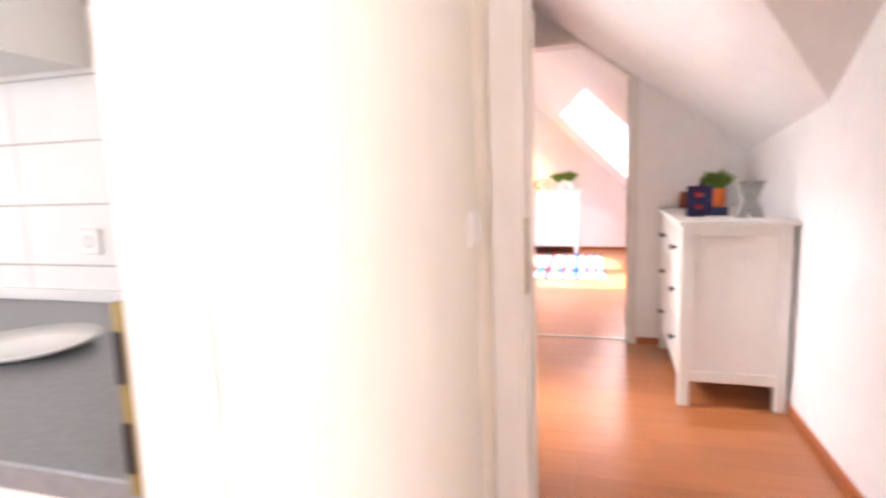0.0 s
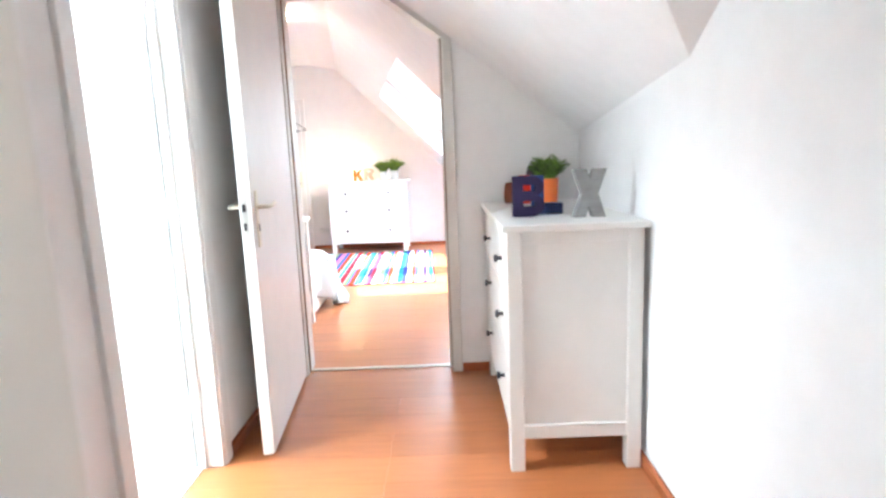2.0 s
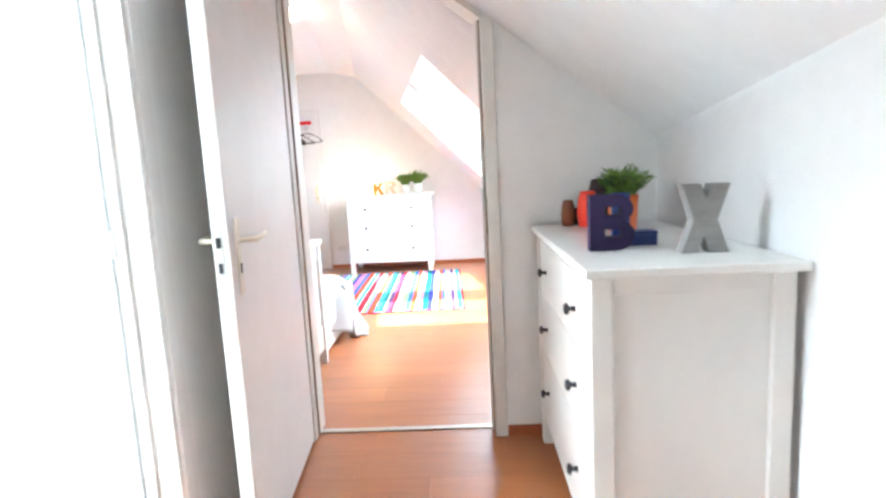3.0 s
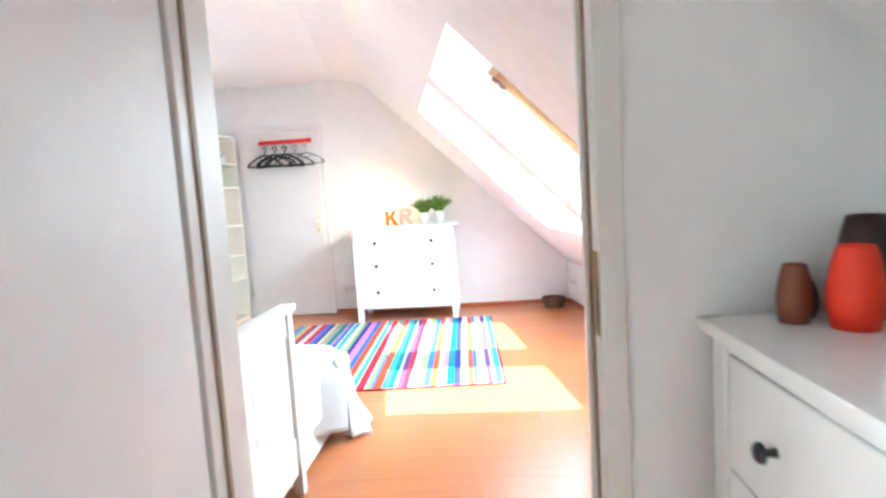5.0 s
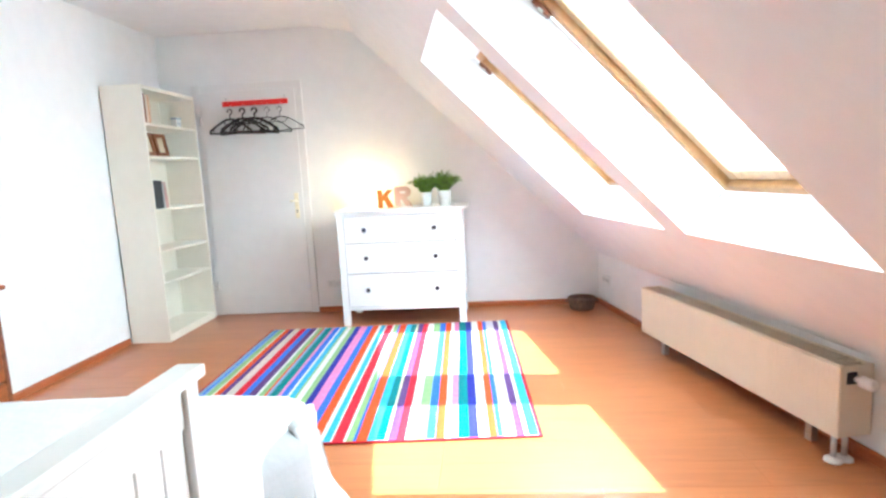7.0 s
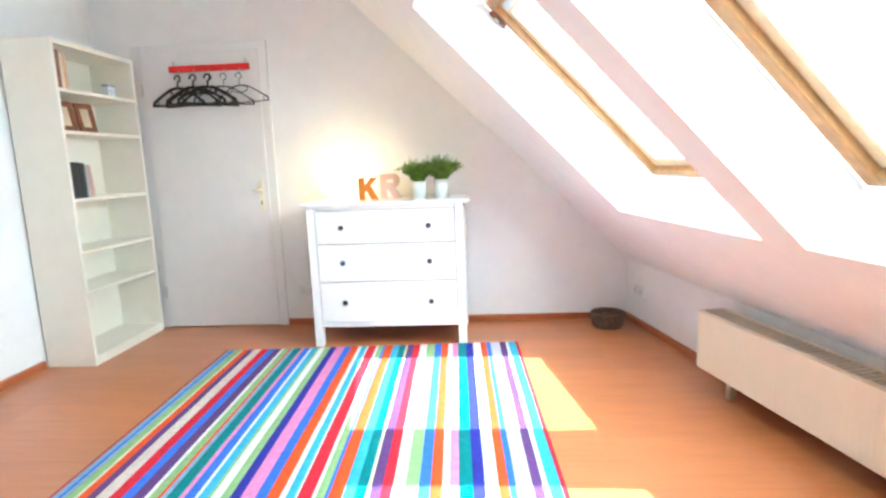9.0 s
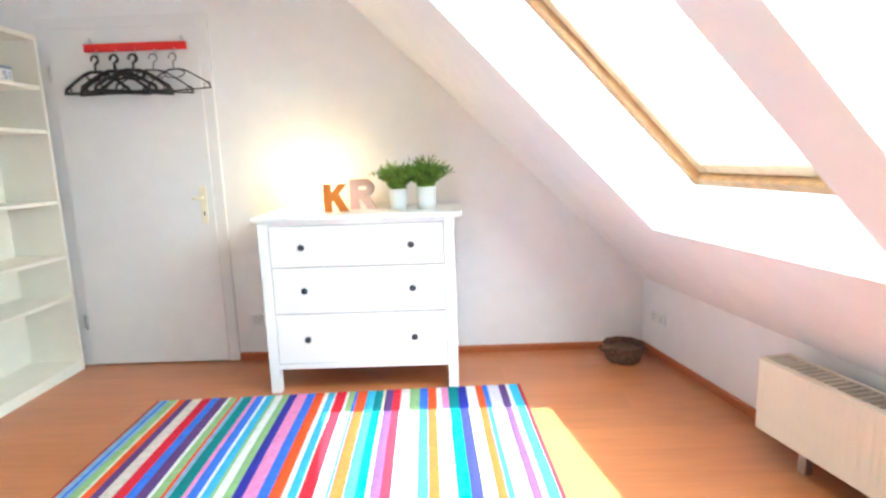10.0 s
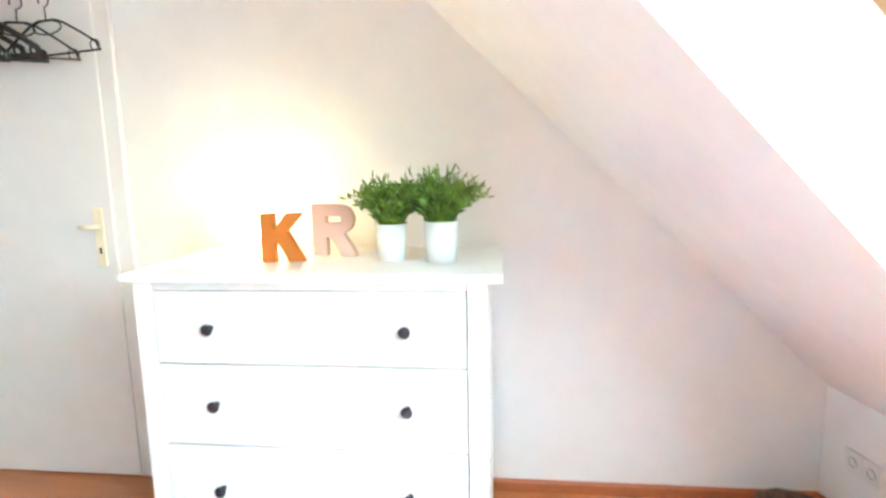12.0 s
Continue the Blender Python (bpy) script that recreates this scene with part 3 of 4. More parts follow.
hall_chest = copy_thing(first, pose(0.705, 2.108, 0, 0, 0, -90))
tagged(hall_chest, "white lacquered chest of three drawers holding letters, vases and a plant", "chest of drawers", "chests of drawers")

# ---- bedroom things ----
# striped rug
RUG = {
    "w": (0.80, 0.78, 0.74), "r": (0.66, 0.012, 0.05), "o": (0.74, 0.118, 0.010), "b": (0.08, 0.22, 0.70), "n": (0.04, 0.04, 0.36),
    "c": (0.12, 0.48, 0.68), "t": (0.02, 0.27, 0.28), "g": (0.36, 0.52, 0.26), "p": (0.16, 0.07, 0.24), "k": (0.74, 0.30, 0.52),
    "e": (0.70, 0.60, 0.52), "l": (0.30, 0.44, 0.60), "y": (0.74, 0.70, 0.46), "a": (0.62, 0.56, 0.66), "d": (0.45, 0.03, 0.06)}
STRIPES = ("d8 l18 b10 l12 g26 y10 o26 p26 e38 r36 b30 p34 w12 g26 o10 l14 t36 k14 b30 w10 c26 g10 w26 g26 n30 k40 b32 o36 w16 c26 w6 r40 w10 g24 b10 o38 c32 t30 y10 p30"
           " r30 w34 g38 b32 o32 w20 k26 t38 n34 w36 o28 b20 a44 p28 w14 c34 d10")
keys = list(RUG)
rug_mats = [material("rug_wool_" + k, [c * 0.92 if k in "wyea" else c ** 1.25 for c in RUG[k]], 0.95, spread=0.14, scale=40, bump=0.5, bump_scale=420) for k in keys]
run = [(q[0], float(q[1:])) for q in STRIPES.split()]
total = sum(q[1] for q in run)
fr_, fl_, nr_ = Vector((0.280, 7.062, 0)), Vector((-1.680, 6.98, 0)), Vector((0.350, 5.052, 0))
rug = thing("rug", Matrix(), "flat-woven rug with many bright coloured stripes on the floor", "rug")
at = 0.0
for k, wdt in run:
    s0, s1 = at / total, (at + wdt) / total
    at += wdt
    a, b = fl_ + (fr_ - fl_) * s0, fl_ + (fr_ - fl_) * s1
    down = nr_ - fr_
    bm = bmesh.new()
    cells, line = 14, []
    for j in range(cells + 1):
        q = down * (j / cells)
        bow = Vector((0.003 * noise.noise(Vector((2.0, j * 0.4, 0))), 0, 0))
        line.append([bm.verts.new(p_ + q + bow + Vector((0, 0, z))) for p_, z in ((a, 0.0100), (a + (b - a) * 0.2, 0.0118), (b - (b - a) * 0.2, 0.0118), (b, 0.0100))])
    for l0, l1 in zip(line, line[1:]):
        for i in range(3):
            bm.faces.new((l0[i], l0[i + 1], l1[i + 1], l1[i])).smooth = True
    part("stripe", bm, rug_mats[keys.index(k)], rug)
bm = bmesh.new()
prism(bm, [fl_ + Vector((0, 0, 0.001)), fr_ + Vector((0, 0, 0.001)), nr_ + Vector((0, 0, 0.001)), fl_ + (nr_ - fr_) + Vector((0, 0, 0.001))], (0, 0, 0.006))
part("backing", bm, rug_mats[keys.index("d")], rug)
for name, p, q in (("binding", nr_, fl_ + nr_ - fr_), ("binding", fr_, nr_)):
    bm = bmesh.new()
    tube(bm, [p + Vector((0, 0, 0.007)), q + Vector((0, 0, 0.007))], 0.0055, 8)
    part(name, bm, rug_mats[keys.index("r")], rug, "red edge binding")

# daybed
bed = thing("daybed", Matrix(), "white wooden daybed with a slatted end, pulled out and made up", "bed")
def end_board(y0, y1, x0, x1, top):
    part("post", boxes((x0, x1, y1 - 0.05, y1, 0, top - 0.03), bevel=0.003), FURNITURE, bed)
    part("post", boxes((x0, x1, y0, y0 + 0.05, 0, top - 0.03), bevel=0.003), FURNITURE, bed)
    part("cap_rail", boxes((x0 - 0.012, x1 + 0.012, y0 - 0.02, y1 + 0.02, top - 0.03, top), bevel=0.004), FURNITURE, bed)
    part("upper_rail", boxes((x0 + 0.012, x1 - 0.012, y0 + 0.05, y1 - 0.05, top - 0.13, top - 0.03), bevel=0.002), FURNITURE, bed)
    part("lower_rail", boxes((x0 + 0.012, x1 - 0.012, y0 + 0.05, y1 - 0.05, 0.10, 0.26), bevel=0.002), FURNITURE, bed)
    count, room = 8, y1 - y0 - 0.10
    for i in range(count):
        a = y0 + 0.05 + room * i / count
        part("slat", boxes((x0 + 0.018, x1 - 0.018, a + 0.003, a + room / count - 0.003, 0.26, top - 0.13), bevel=0.003), FURNITURE, bed)
end_board(2.96, 3.79, -0.613, -0.568, 0.832)
end_board(2.96, 3.79, -2.74, -2.695, 0.832)
part("back_board", boxes((-2.69, -0.618, 2.95, 2.975, 0.10, 0.62), bevel=0.003), FURNITURE, bed)
part("drawer_front", boxes((-2.70, -0.623, 3.75, 3.77, 0.03, 0.24), bevel=0.003), FURNITURE, bed)
part("pull_out_frame", boxes((-2.68, -0.605, 3.81, 4.48, 0.03, 0.26), bevel=0.006), FURNITURE, bed)
def soft_slab(x0, x1, y0, y1, z0, z1, seed, dent, hang=None):
    bm = bmesh.new()
    nx, ny = 44, 34
    rnd = Vector((seed * 3.1, seed * 1.7, 0))
    grid = []
    for i in range(nx + 1):
        row = []
        for j in range(ny + 1):
            x, y = x0 + (x1 - x0) * i / nx, y0 + (y1 - y0) * j / ny
            e = min(x - x0, x1 - x, y - y0, y1 - y)
            round_off = 0.07 * max(0.0, 1 - e / 0.10) ** 2
            z = z1 - round_off + dent * noise.noise(Vector((x * 3, y * 3, 0)) + rnd) + dent * 0.5 * noise.noise(Vector((x * 9, y * 9, 0)) + rnd)
            row.append(bm.verts.new((x, y, z)))
        grid.append(row)
    for i in range(nx):
        for j in range(ny):
            bm.faces.new((grid[i][j], grid[i + 1][j], grid[i + 1][j + 1], grid[i][j + 1])).smooth = True
    rim = [grid[i][0] for i in range(nx + 1)] + [grid[nx][j] for j in range(1, ny + 1)] + [grid[i][ny] for i in range(nx - 1, -1, -1)] + [grid[0][j] for j in range(ny - 1, 0, -1)]
    prev = rim
    steps = 5
    for k in range(1, steps + 1):
        ring = []
        for q, v in enumerate(rim):
            z = v.co.z + (z0 - v.co.z) * k / steps
            out = Vector((v.co.x - (x0 + x1) / 2, v.co.y - (y0 + y1) / 2, 0)).normalized()
            sway = 0.014 * noise.noise(Vector((v.co.x * 7, v.co.y * 7, z * 4)) + rnd) + 0.012
            ring.append(bm.verts.new(Vector((v.co.x, v.co.y, z)) + out * sway))
        for q in range(len(rim)):
            bm.faces.new((prev[q], prev[(q + 1) % len(rim)], ring[(q + 1) % len(rim)], ring[q])).smooth = True
        prev = ring
    return bm
mattress = part("mattress", soft_slab(-2.66, -0.63, 3.00, 4.50, 0.26, 0.44, 2.0, 0.004), SHEET, bed)
duvet = thing("duvet", Matrix(), "white duvet spread over the daybed, a corner hanging to the floor", "bedding")
part("cover", soft_slab(-2.64, -0.595, 3.06, 4.56, 0.20, 0.475, 5.0, 0.016), SHEET, duvet)
# the corner of the cover that hangs past the bed's end
bm = bmesh.new()
cols, rows_ = 16, 14
sheet = []
for i in range(cols + 1):
    line = []
    for j in range(rows_ + 1):
        s_, t_ = i / cols, j / rows_
        y = 3.88 + 0.65 * s_ + 0.06 * t_ * (s_ - 0.3)
        out = 0.015 + 0.05 * math.sin(1.9 * t_) * (0.3 + 0.7 * s_) + 0.018 * math.sin(s_ * 11 + 2 * t_) * t_
        z = 0.432 - 0.035 * s_ ** 3 - 0.03 * (1 - math.cos(t_ * 1.5)) - t_ * (0.22 + 0.21 * s_)
        near = min(1, s_ * 1.6)
        near = near * near * (3 - 2 * near)
        line.append(bm.verts.new((-0.632 + near * (0.062 * min(1, t_ * 5) + out), y, max(0.012, z))))
    sheet.append(line)
for i in range(cols):
    for j in range(rows_):
        bm.faces.new((sheet[i][j], sheet[i + 1][j], sheet[i + 1][j + 1], sheet[i][j + 1])).smooth = True
bmesh.ops.solidify(bm, geom=list(bm.faces), thickness=0.012)
part("hanging_corner", bm, SHEET, duvet, smooth=True)
# a gathered fold that trails from the corner on to the floor
bm = bmesh.new()
rings = []
for j in range(15):
    t_ = j / 14
    mid = Vector((-0.580 + 0.105 * t_, 4.455 - 0.05 * t_, 0.40 - 0.39 * t_))
    wide = 0.10 - 0.045 * math.sin(math.pi * min(1, t_ * 1.15)) + 0.02 * max(0, t_ - 0.8) * 5
    ring = []
    for k in range(28):
        a = 2 * math.pi * k / 28
        ripple = 1 + (0.10 + 0.12 * t_) * math.sin(5 * a + 1.3 + 2 * t_)
        ring.append(bm.verts.new(mid + Vector((0.55 * wide * ripple * math.cos(a), wide * ripple * math.sin(a), 0.012 * t_ * t_ * math.sin(3 * a)))))
    rings.append(ring)
for a_, b_ in zip(rings, rings[1:]):
    for k in range(28):
        bm.faces.new((a_[k], a_[(k + 1) % 28], b_[(k + 1) % 28], b_[k])).smooth = True
bm.faces.new(rings[0])
bm.faces.new(list(reversed(rings[-1])))
part("trailing_fold", bm, SHEET, duvet, smooth=True)

# bedside cabinet
ns = thing("bedside_cabinet", pose(LEFT + 0.02, 4.765, 0), "orange-brown wooden bedside cabinet with an open niche and drawers", "cabinet")
NIGHT = material("orange_brown_pine", (0.31, 0.09, 0.022), 0.35, spread=0.3, scale=5, stretch=(8, 1, 8), bump=0.04, fine=0.4)
part("top", boxes((0, 0.40, -0.02, 0.47, 0.765, 0.79), bevel=0.008), NIGHT, ns)
part("side", boxes((0, 0.36, 0.0, 0.025, 0, 0.765), bevel=0.002), DARK_WOOD, ns, "dark red-brown side panel")
part("side", boxes((0, 0.36, 0.425, 0.45, 0, 0.765), bevel=0.002), DARK_WOOD, ns, "dark red-brown side panel")
part("back", boxes((0, 0.012, 0.025, 0.425, 0.05, 0.765)), DARK_WOOD, ns)
part("shelf", boxes((0.012, 0.35, 0.025, 0.425, 0.50, 0.52), bevel=0.002), NIGHT, ns)
for z0, z1 in ((0.29, 0.495), (0.07, 0.28)):
    dr = part("drawer", boxes((0.02, 0.362, 0.028, 0.422, z0, z1), bevel=0.005), NIGHT, ns)
    for y in (0.12, 0.33):
        bm = bmesh.new()
        turned(bm, [(0, 0), (0.012, 0), (0.008, 0.012), (0.017, 0.02), (0.013, 0.032), (0, 0.034)], 16)
        bmesh.ops.transform(bm, matrix=Matrix.Translation((0.362, y, (z0 + z1) / 2)) @ Matrix.Rotation(radians(90), 4, "Y"), verts=bm.verts)
        part("knob", bm, DARK_WOOD, dr, "turned wooden knob", smooth=True)
bm = bmesh.new()
for a, b, c_, d_ in ((0.05, 0.30, 0.05, 0.30),):
    box(bm, a, b, c_, d_, 0.792, 0.797, bevel=0.002)
bmesh.ops.transform(bm, matrix=Matrix.Translation((LEFT + 0.05, 4.845, 0)), verts=bm.verts)
tagged(part("doily", bm, SHEET), "pale folded cloth on the bedside cabinet", "cloth")

# wall picture
pic = thing("wall_picture", pose(LEFT, 4.15, 1.075), "large dark grey canvas picture with a pink band", "picture")
DARK_CANVAS = material("charcoal_canvas", (0.055, 0.055, 0.065), 0.6, spread=0.35, scale=3, stretch=(1, 1, 3), bump=0.08, bump_scale=300)
MID_CANVAS = material("grey_canvas", (0.22, 0.21, 0.24), 0.6, spread=0.25, scale=3, bump=0.08, bump_scale=300)
PINK_CANVAS = material("pink_canvas", (0.70, 0.25, 0.20), 0.6, spread=0.2, scale=4, bump=0.08, bump_scale=300)
part("stretcher", boxes((0.002, 0.022, 0.0, 1.37, 0, 0.96), bevel=0.002), DARK_CANVAS, pic)
def band(z, lift, mat, name, depth):
    bm = bmesh.new()
    pts = []
    for i in range(13):
        y = 1.37 * i / 12
        pts.append((0.0225 + depth, y, z + 0.05 * math.sin(i * 0.5 + z * 4)))
    pts += [(p[0], p[1], p[2] + lift) for p in reversed(pts)]
    prism(bm, pts, (0.002, 0, 0))
    part(name, bm, mat, pic)
band(0.70, 0.19, MID_CANVAS, "painted_sky", 0.0)
band(0.64, 0.10, PINK_CANVAS, "painted_band", 0.0022)
band(0.50, 0.06, MID_CANVAS, "painted_wave", 0.0)

# bookcase
CREAM = material("cream_shelf_foil", (0.83, 0.79, 0.69), 0.4, spread=0.02, bump=0.01)
bc = thing("bookcase", pose(LEFT + 0.018, 6.744, 0), "tall cream bookcase, half empty, standing beside the closed door", "bookcase")
D_, W_, H_ = 0.325, 0.785, 2.03
part("side_panel", boxes((0, D_, 0, 0.018, 0, H_), bevel=0.001), CREAM, bc)
part("side_panel", boxes((0, D_, W_ - 0.018, W_, 0, H_), bevel=0.001), CREAM, bc)
part("back_panel", boxes((0, 0.006, 0.018, W_ - 0.018, 0.06, H_)), CREAM, bc)
part("top_panel", boxes((0.006, D_ - 0.002, 0.018, W_ - 0.018, H_ - 0.03, H_ - 0.002), bevel=0.001), CREAM, bc)
part("plinth", boxes((D_ - 0.02, D_ - 0.004, 0.018, W_ - 0.018, 0, 0.055)), CREAM, bc)
SHELVES = (0.06, 0.485, 0.740, 1.075, 1.492, 1.745)
for z in SHELVES:
    part("shelf", boxes((0.006, D_ - 0.006, 0.018, W_ - 0.018, z - 0.02, z), bevel=0.001), CREAM, bc)
BOOK = {k: material("book_" + k, c, 0.5, spread=0.1) for k, c in (("black", (0.02, 0.02, 0.024)), ("cream", (0.70, 0.62, 0.50)), ("brown", (0.20, 0.09, 0.05)), ("pink", (0.62, 0.38, 0.34)), ("tan", (0.60, 0.36, 0.20)), ("grey", (0.5, 0.5, 0.5)))}
PAPER = material("book_pages", (0.75, 0.70, 0.60), 0.9, spread=0.06, stretch=(1, 60, 1))
def book(y, z, thick, tall, deep, cover, words, lean=0):
    b = thing("book", pose(LEFT + 0.018 + D_ - 0.02 - deep, 6.744 + y, z, lean, 0, 0), words, "book", "books in the bookcase")
    bm = bmesh.new()
    box(bm, 0, deep, 0, 0.003, 0, tall)
    box(bm, 0, deep, thick - 0.003, thick, 0, tall)
    box(bm, deep - 0.004, deep, 0.003, thick - 0.003, 0, tall)
    part("cover", bm, BOOK[cover], b)
    part("pages", boxes((0.006, deep - 0.006, 0.004, thick - 0.004, 0.004, tall - 0.004)), PAPER, b)
book(0.045, 1.745, 0.030, 0.225, 0.16, "brown", "thin brown book standing on the top shelf")
book(0.080, 1.745, 0.024, 0.21, 0.15, "cream", "cream book standing on the top shelf")
book(0.107, 1.745, 0.022, 0.215, 0.15, "tan", "tan book standing on the top shelf")
book(0.030, 1.075, 0.045, 0.215, 0.17, "black", "thick black book standing on a shelf")
book(0.078, 1.075, 0.045, 0.225, 0.17, "black", "thick black book standing on a shelf")
book(0.126, 1.075, 0.040, 0.22, 0.17, "black", "thick black book standing on a shelf")
book(0.174, 1.075, 0.022, 0.20, 0.15, "grey", "grey book standing on a shelf")
book(0.200, 1.075, 0.040, 0.205, 0.15, "pink", "pale pink book leaning on a shelf", 6)
MOUNT = material("picture_mount", (0.60, 0.50, 0.36), 0.7, spread=0.2)
def photo_frame(y, tilt):
    p = thing("photo_frame", pose(LEFT + 0.26, 6.744 + y, 1.492, 0, -10, tilt), "dark wooden photo frame standing on a shelf", "photo frame", "photo frames")
    h, w, t = 0.19, 0.145, 0.034
    for r in ((0, 0.018, 0, w, 0, t), (0, 0.018, 0, w, h - t, h), (0, 0.018, 0, t, t, h - t), (0, 0.018, w - t, w, t, h - t)):
        part("moulding", boxes(r, bevel=0.003), DARK_WOOD, p)
    part("mount", boxes((0.003, 0.009, t, w - t, t, h - t)), MOUNT, p, "tan picture mount")
photo_frame(0.075, -4)
photo_frame(0.255, -6)
cal = thing("number_block", pose(LEFT + 0.25, 7.285, 1.745, 0, 0, 0), "small blue and white block calendar on the top shelf", "calendar")
BLUE_GREY = material("blue_grey_paint", (0.25, 0.32, 0.42), 0.5)
part("block", boxes((0, 0.05, 0, 0.075, 0, 0.07), bevel=0.003), PLASTIC, cal)
part("frame", boxes((0.0, 0.051, 0, 0.075, 0.07, 0.086), bevel=0.002), BLUE_GREY, cal)
def words(text, size, mat, parent, m, thick=0.001, name="lettering"):
    cu = bpy.data.curves.new(name, "FONT")
    cu.body, cu.size, cu.extrude, cu.align_x = text, size, thick, "CENTER"
    tmp = bpy.data.objects.new(name, cu)
    me = bpy.data.meshes.new_from_object(tmp)
    me.materials.clear()
    me.materials.append(mat)
    bpy.data.objects.remove(tmp)
    ob = new(name, me)
    ob.parent, ob.matrix_local = parent, m
    return ob
words("51", 0.065, BLUE_GREY, cal, Matrix.Translation((0.052, 0.0375, 0.012)) @ pose(0, 0, 0, 90, 0, 90))

# coat rack over the closed door with hangers
RED = material("red_painted_wood", (0.70, 0.015, 0.012), 0.4, spread=0.06)
BLACK_PLASTIC = material("black_plastic", (0.012, 0.012, 0.014), 0.35)
rack = thing("door_hook_rail", pose(-2.178, FAR - 0.05, 1.95), "red hook rail hung over the closed door", "hook rail")
part("rail", boxes((0, 0.60, -0.012, 0.006, -0.02, 0.025), bevel=0.003), RED, rack)
for x in (0.03, 0.57):
    part("strap", boxes((x - 0.008, x + 0.008, 0.008, 0.014, -0.01, 0.06)), STEEL, rack, "metal over-door strap")
HOOKS = (0.076, 0.192, 0.303, 0.418, 0.533)
for x in HOOKS:
    bm = bmesh.new()
    tube(bm, [(x, -0.01, -0.01), (x, -0.014, -0.045), (x, -0.035, -0.055), (x, -0.05, -0.04)], 0.0035, 8)
    part("hook", bm, STEEL, rack)
def hanger(k, words_):
    """A plastic hanger; k sets how thick its bars are."""
    h = thing("coat_hanger", Matrix(), words_, "coat hanger", "coat hangers")
    bm = bmesh.new()
    bend = [(0.022 * math.sin(a), 0, 0.022 * math.cos(a) - 0.004) for a in [radians(q) for q in range(-110, 181, 24)]]
    tube(bm, bend + [(0.0, 0, -0.045), (0, 0, -0.075)], 0.0048 * k, 8)
    part("hook", bm, BLACK_PLASTIC, h)
    bm = bmesh.new()
    tube(bm, [(-0.21, 0, -0.188), (-0.20, 0, -0.165), (-0.14, 0, -0.125), (-0.07, 0, -0.084), (-0.035, 0, -0.072), (0.035, 0, -0.072), (0.07, 0, -0.084), (0.14, 0, -0.125), (0.20, 0, -0.165), (0.21, 0, -0.188)], 0.0075 * k, 8)
    part("shoulder", bm, BLACK_PLASTIC, h)
    bm = bmesh.new()
    tube(bm, [(-0.215, 0, -0.192), (0.215, 0, -0.192)], 0.0065 * k, 8)
    part("trouser_bar", bm, BLACK_PLASTIC, h)
    bm = bmesh.new()
    tube(bm, [(0.062 * math.cos(radians(q)), 0, -0.096 + 0.024 * math.sin(radians(q))) for q in range(0, 361, 24)], 0.0048 * k, 8)
    part("neck_ring", bm, BLACK_PLASTIC, h)
    for x in (-0.192, 0.192):
        bm = bmesh.new()
        tube(bm, [(x + 0.019 * math.cos(radians(q)), 0, -0.174 + 0.019 * math.sin(radians(q))) for q in range(0, 361, 30)], 0.0038 * k, 6)
        part("end_loop", bm, BLACK_PLASTIC, h)
    return h
thick = hanger(1.3, "sturdy black plastic coat hanger on the hook rail")
thin = hanger(0.62, "thin black plastic coat hanger on the hook rail")
for i, x in enumerate(HOOKS):
    m = pose(-2.178 + x, FAR - 0.093 - 0.006 * (i % 3), 1.95 - 0.066, 0, (2, -3, 0, 3, -2)[i], (-9, 7, -4, 10, -6)[i])
    if i == 0:
        thick.matrix_world = m
    elif i == 3:
        thin.matrix_world = m
    else:
        copy_thing(thick if i < 3 else thin, m)
for x, turn in ((HOOKS[1], -5), (HOOKS[2], 9)):
    copy_thing(thick, pose(-2.178 + x + 0.012, FAR - 0.118, 1.95 - 0.068, 0, 4, turn))

# radiator along the knee wall

rad = thing("radiator", pose(1.165, 6.335, 0, 0, 0, -77.9), "long low cream panel radiator on feet below the roof slope", "radiator")
RL, RD = 1.585, 0.155
part("front_panel", boxes((0, RL, 0, 0.012, 0.108, 0.408), bevel=0.004), RADIATOR, rad)
part("back_panel", boxes((0, RL, RD - 0.012, RD, 0.108, 0.408), bevel=0.004), RADIATOR, rad)
part("end_panel", boxes((-0.002, 0.004, 0.004, RD - 0.004, 0.112, 0.412), bevel=0.001), RADIATOR, rad)
part("end_panel", boxes((RL - 0.004, RL + 0.002, 0.004, RD - 0.004, 0.112, 0.412), bevel=0.001), RADIATOR, rad)
GRILLE = material("cream_radiator_grille", (0.62, 0.56, 0.45), 0.5, spread=0.08)
# dark grey that paints the shade inside the white sockets' recesses
RECESS_SHADE = material("recess_shade_grey", (0.16, 0.155, 0.15), 0.5)
part("grille_frame", boxes((0.004, RL - 0.004, 0.012, 0.024, 0.40, 0.411), (0.004, RL - 0.004, RD - 0.024, RD - 0.012, 0.40, 0.411)), RADIATOR, rad)
for i in range(52):
    x = 0.012 + (RL - 0.03) * i / 52
    part("grille_slat", boxes((x, x + 0.013, 0.024, RD - 0.024, 0.396, 0.408)), GRILLE, rad)
for i in range(15):
    x = RL - 0.03 - i * 0.026
    part("rib", boxes((x - 0.004, x + 0.004, -0.002, 0.001, 0.135, 0.385), bevel=0.001), RADIATOR, rad)
for i in range(38):
    x = 0.03 + i * 0.029
    part("rib", boxes((x - 0.003, x + 0.003, -0.0015, 0.001, 0.135, 0.385)), RADIATOR, rad)
for x in (0.19, RL - 0.20):
    part("foot", boxes((x - 0.018, x + 0.018, 0.05, 0.085, 0.0, 0.12), bevel=0.003), STEEL, rad, "grey steel foot")
bm = bmesh.new()
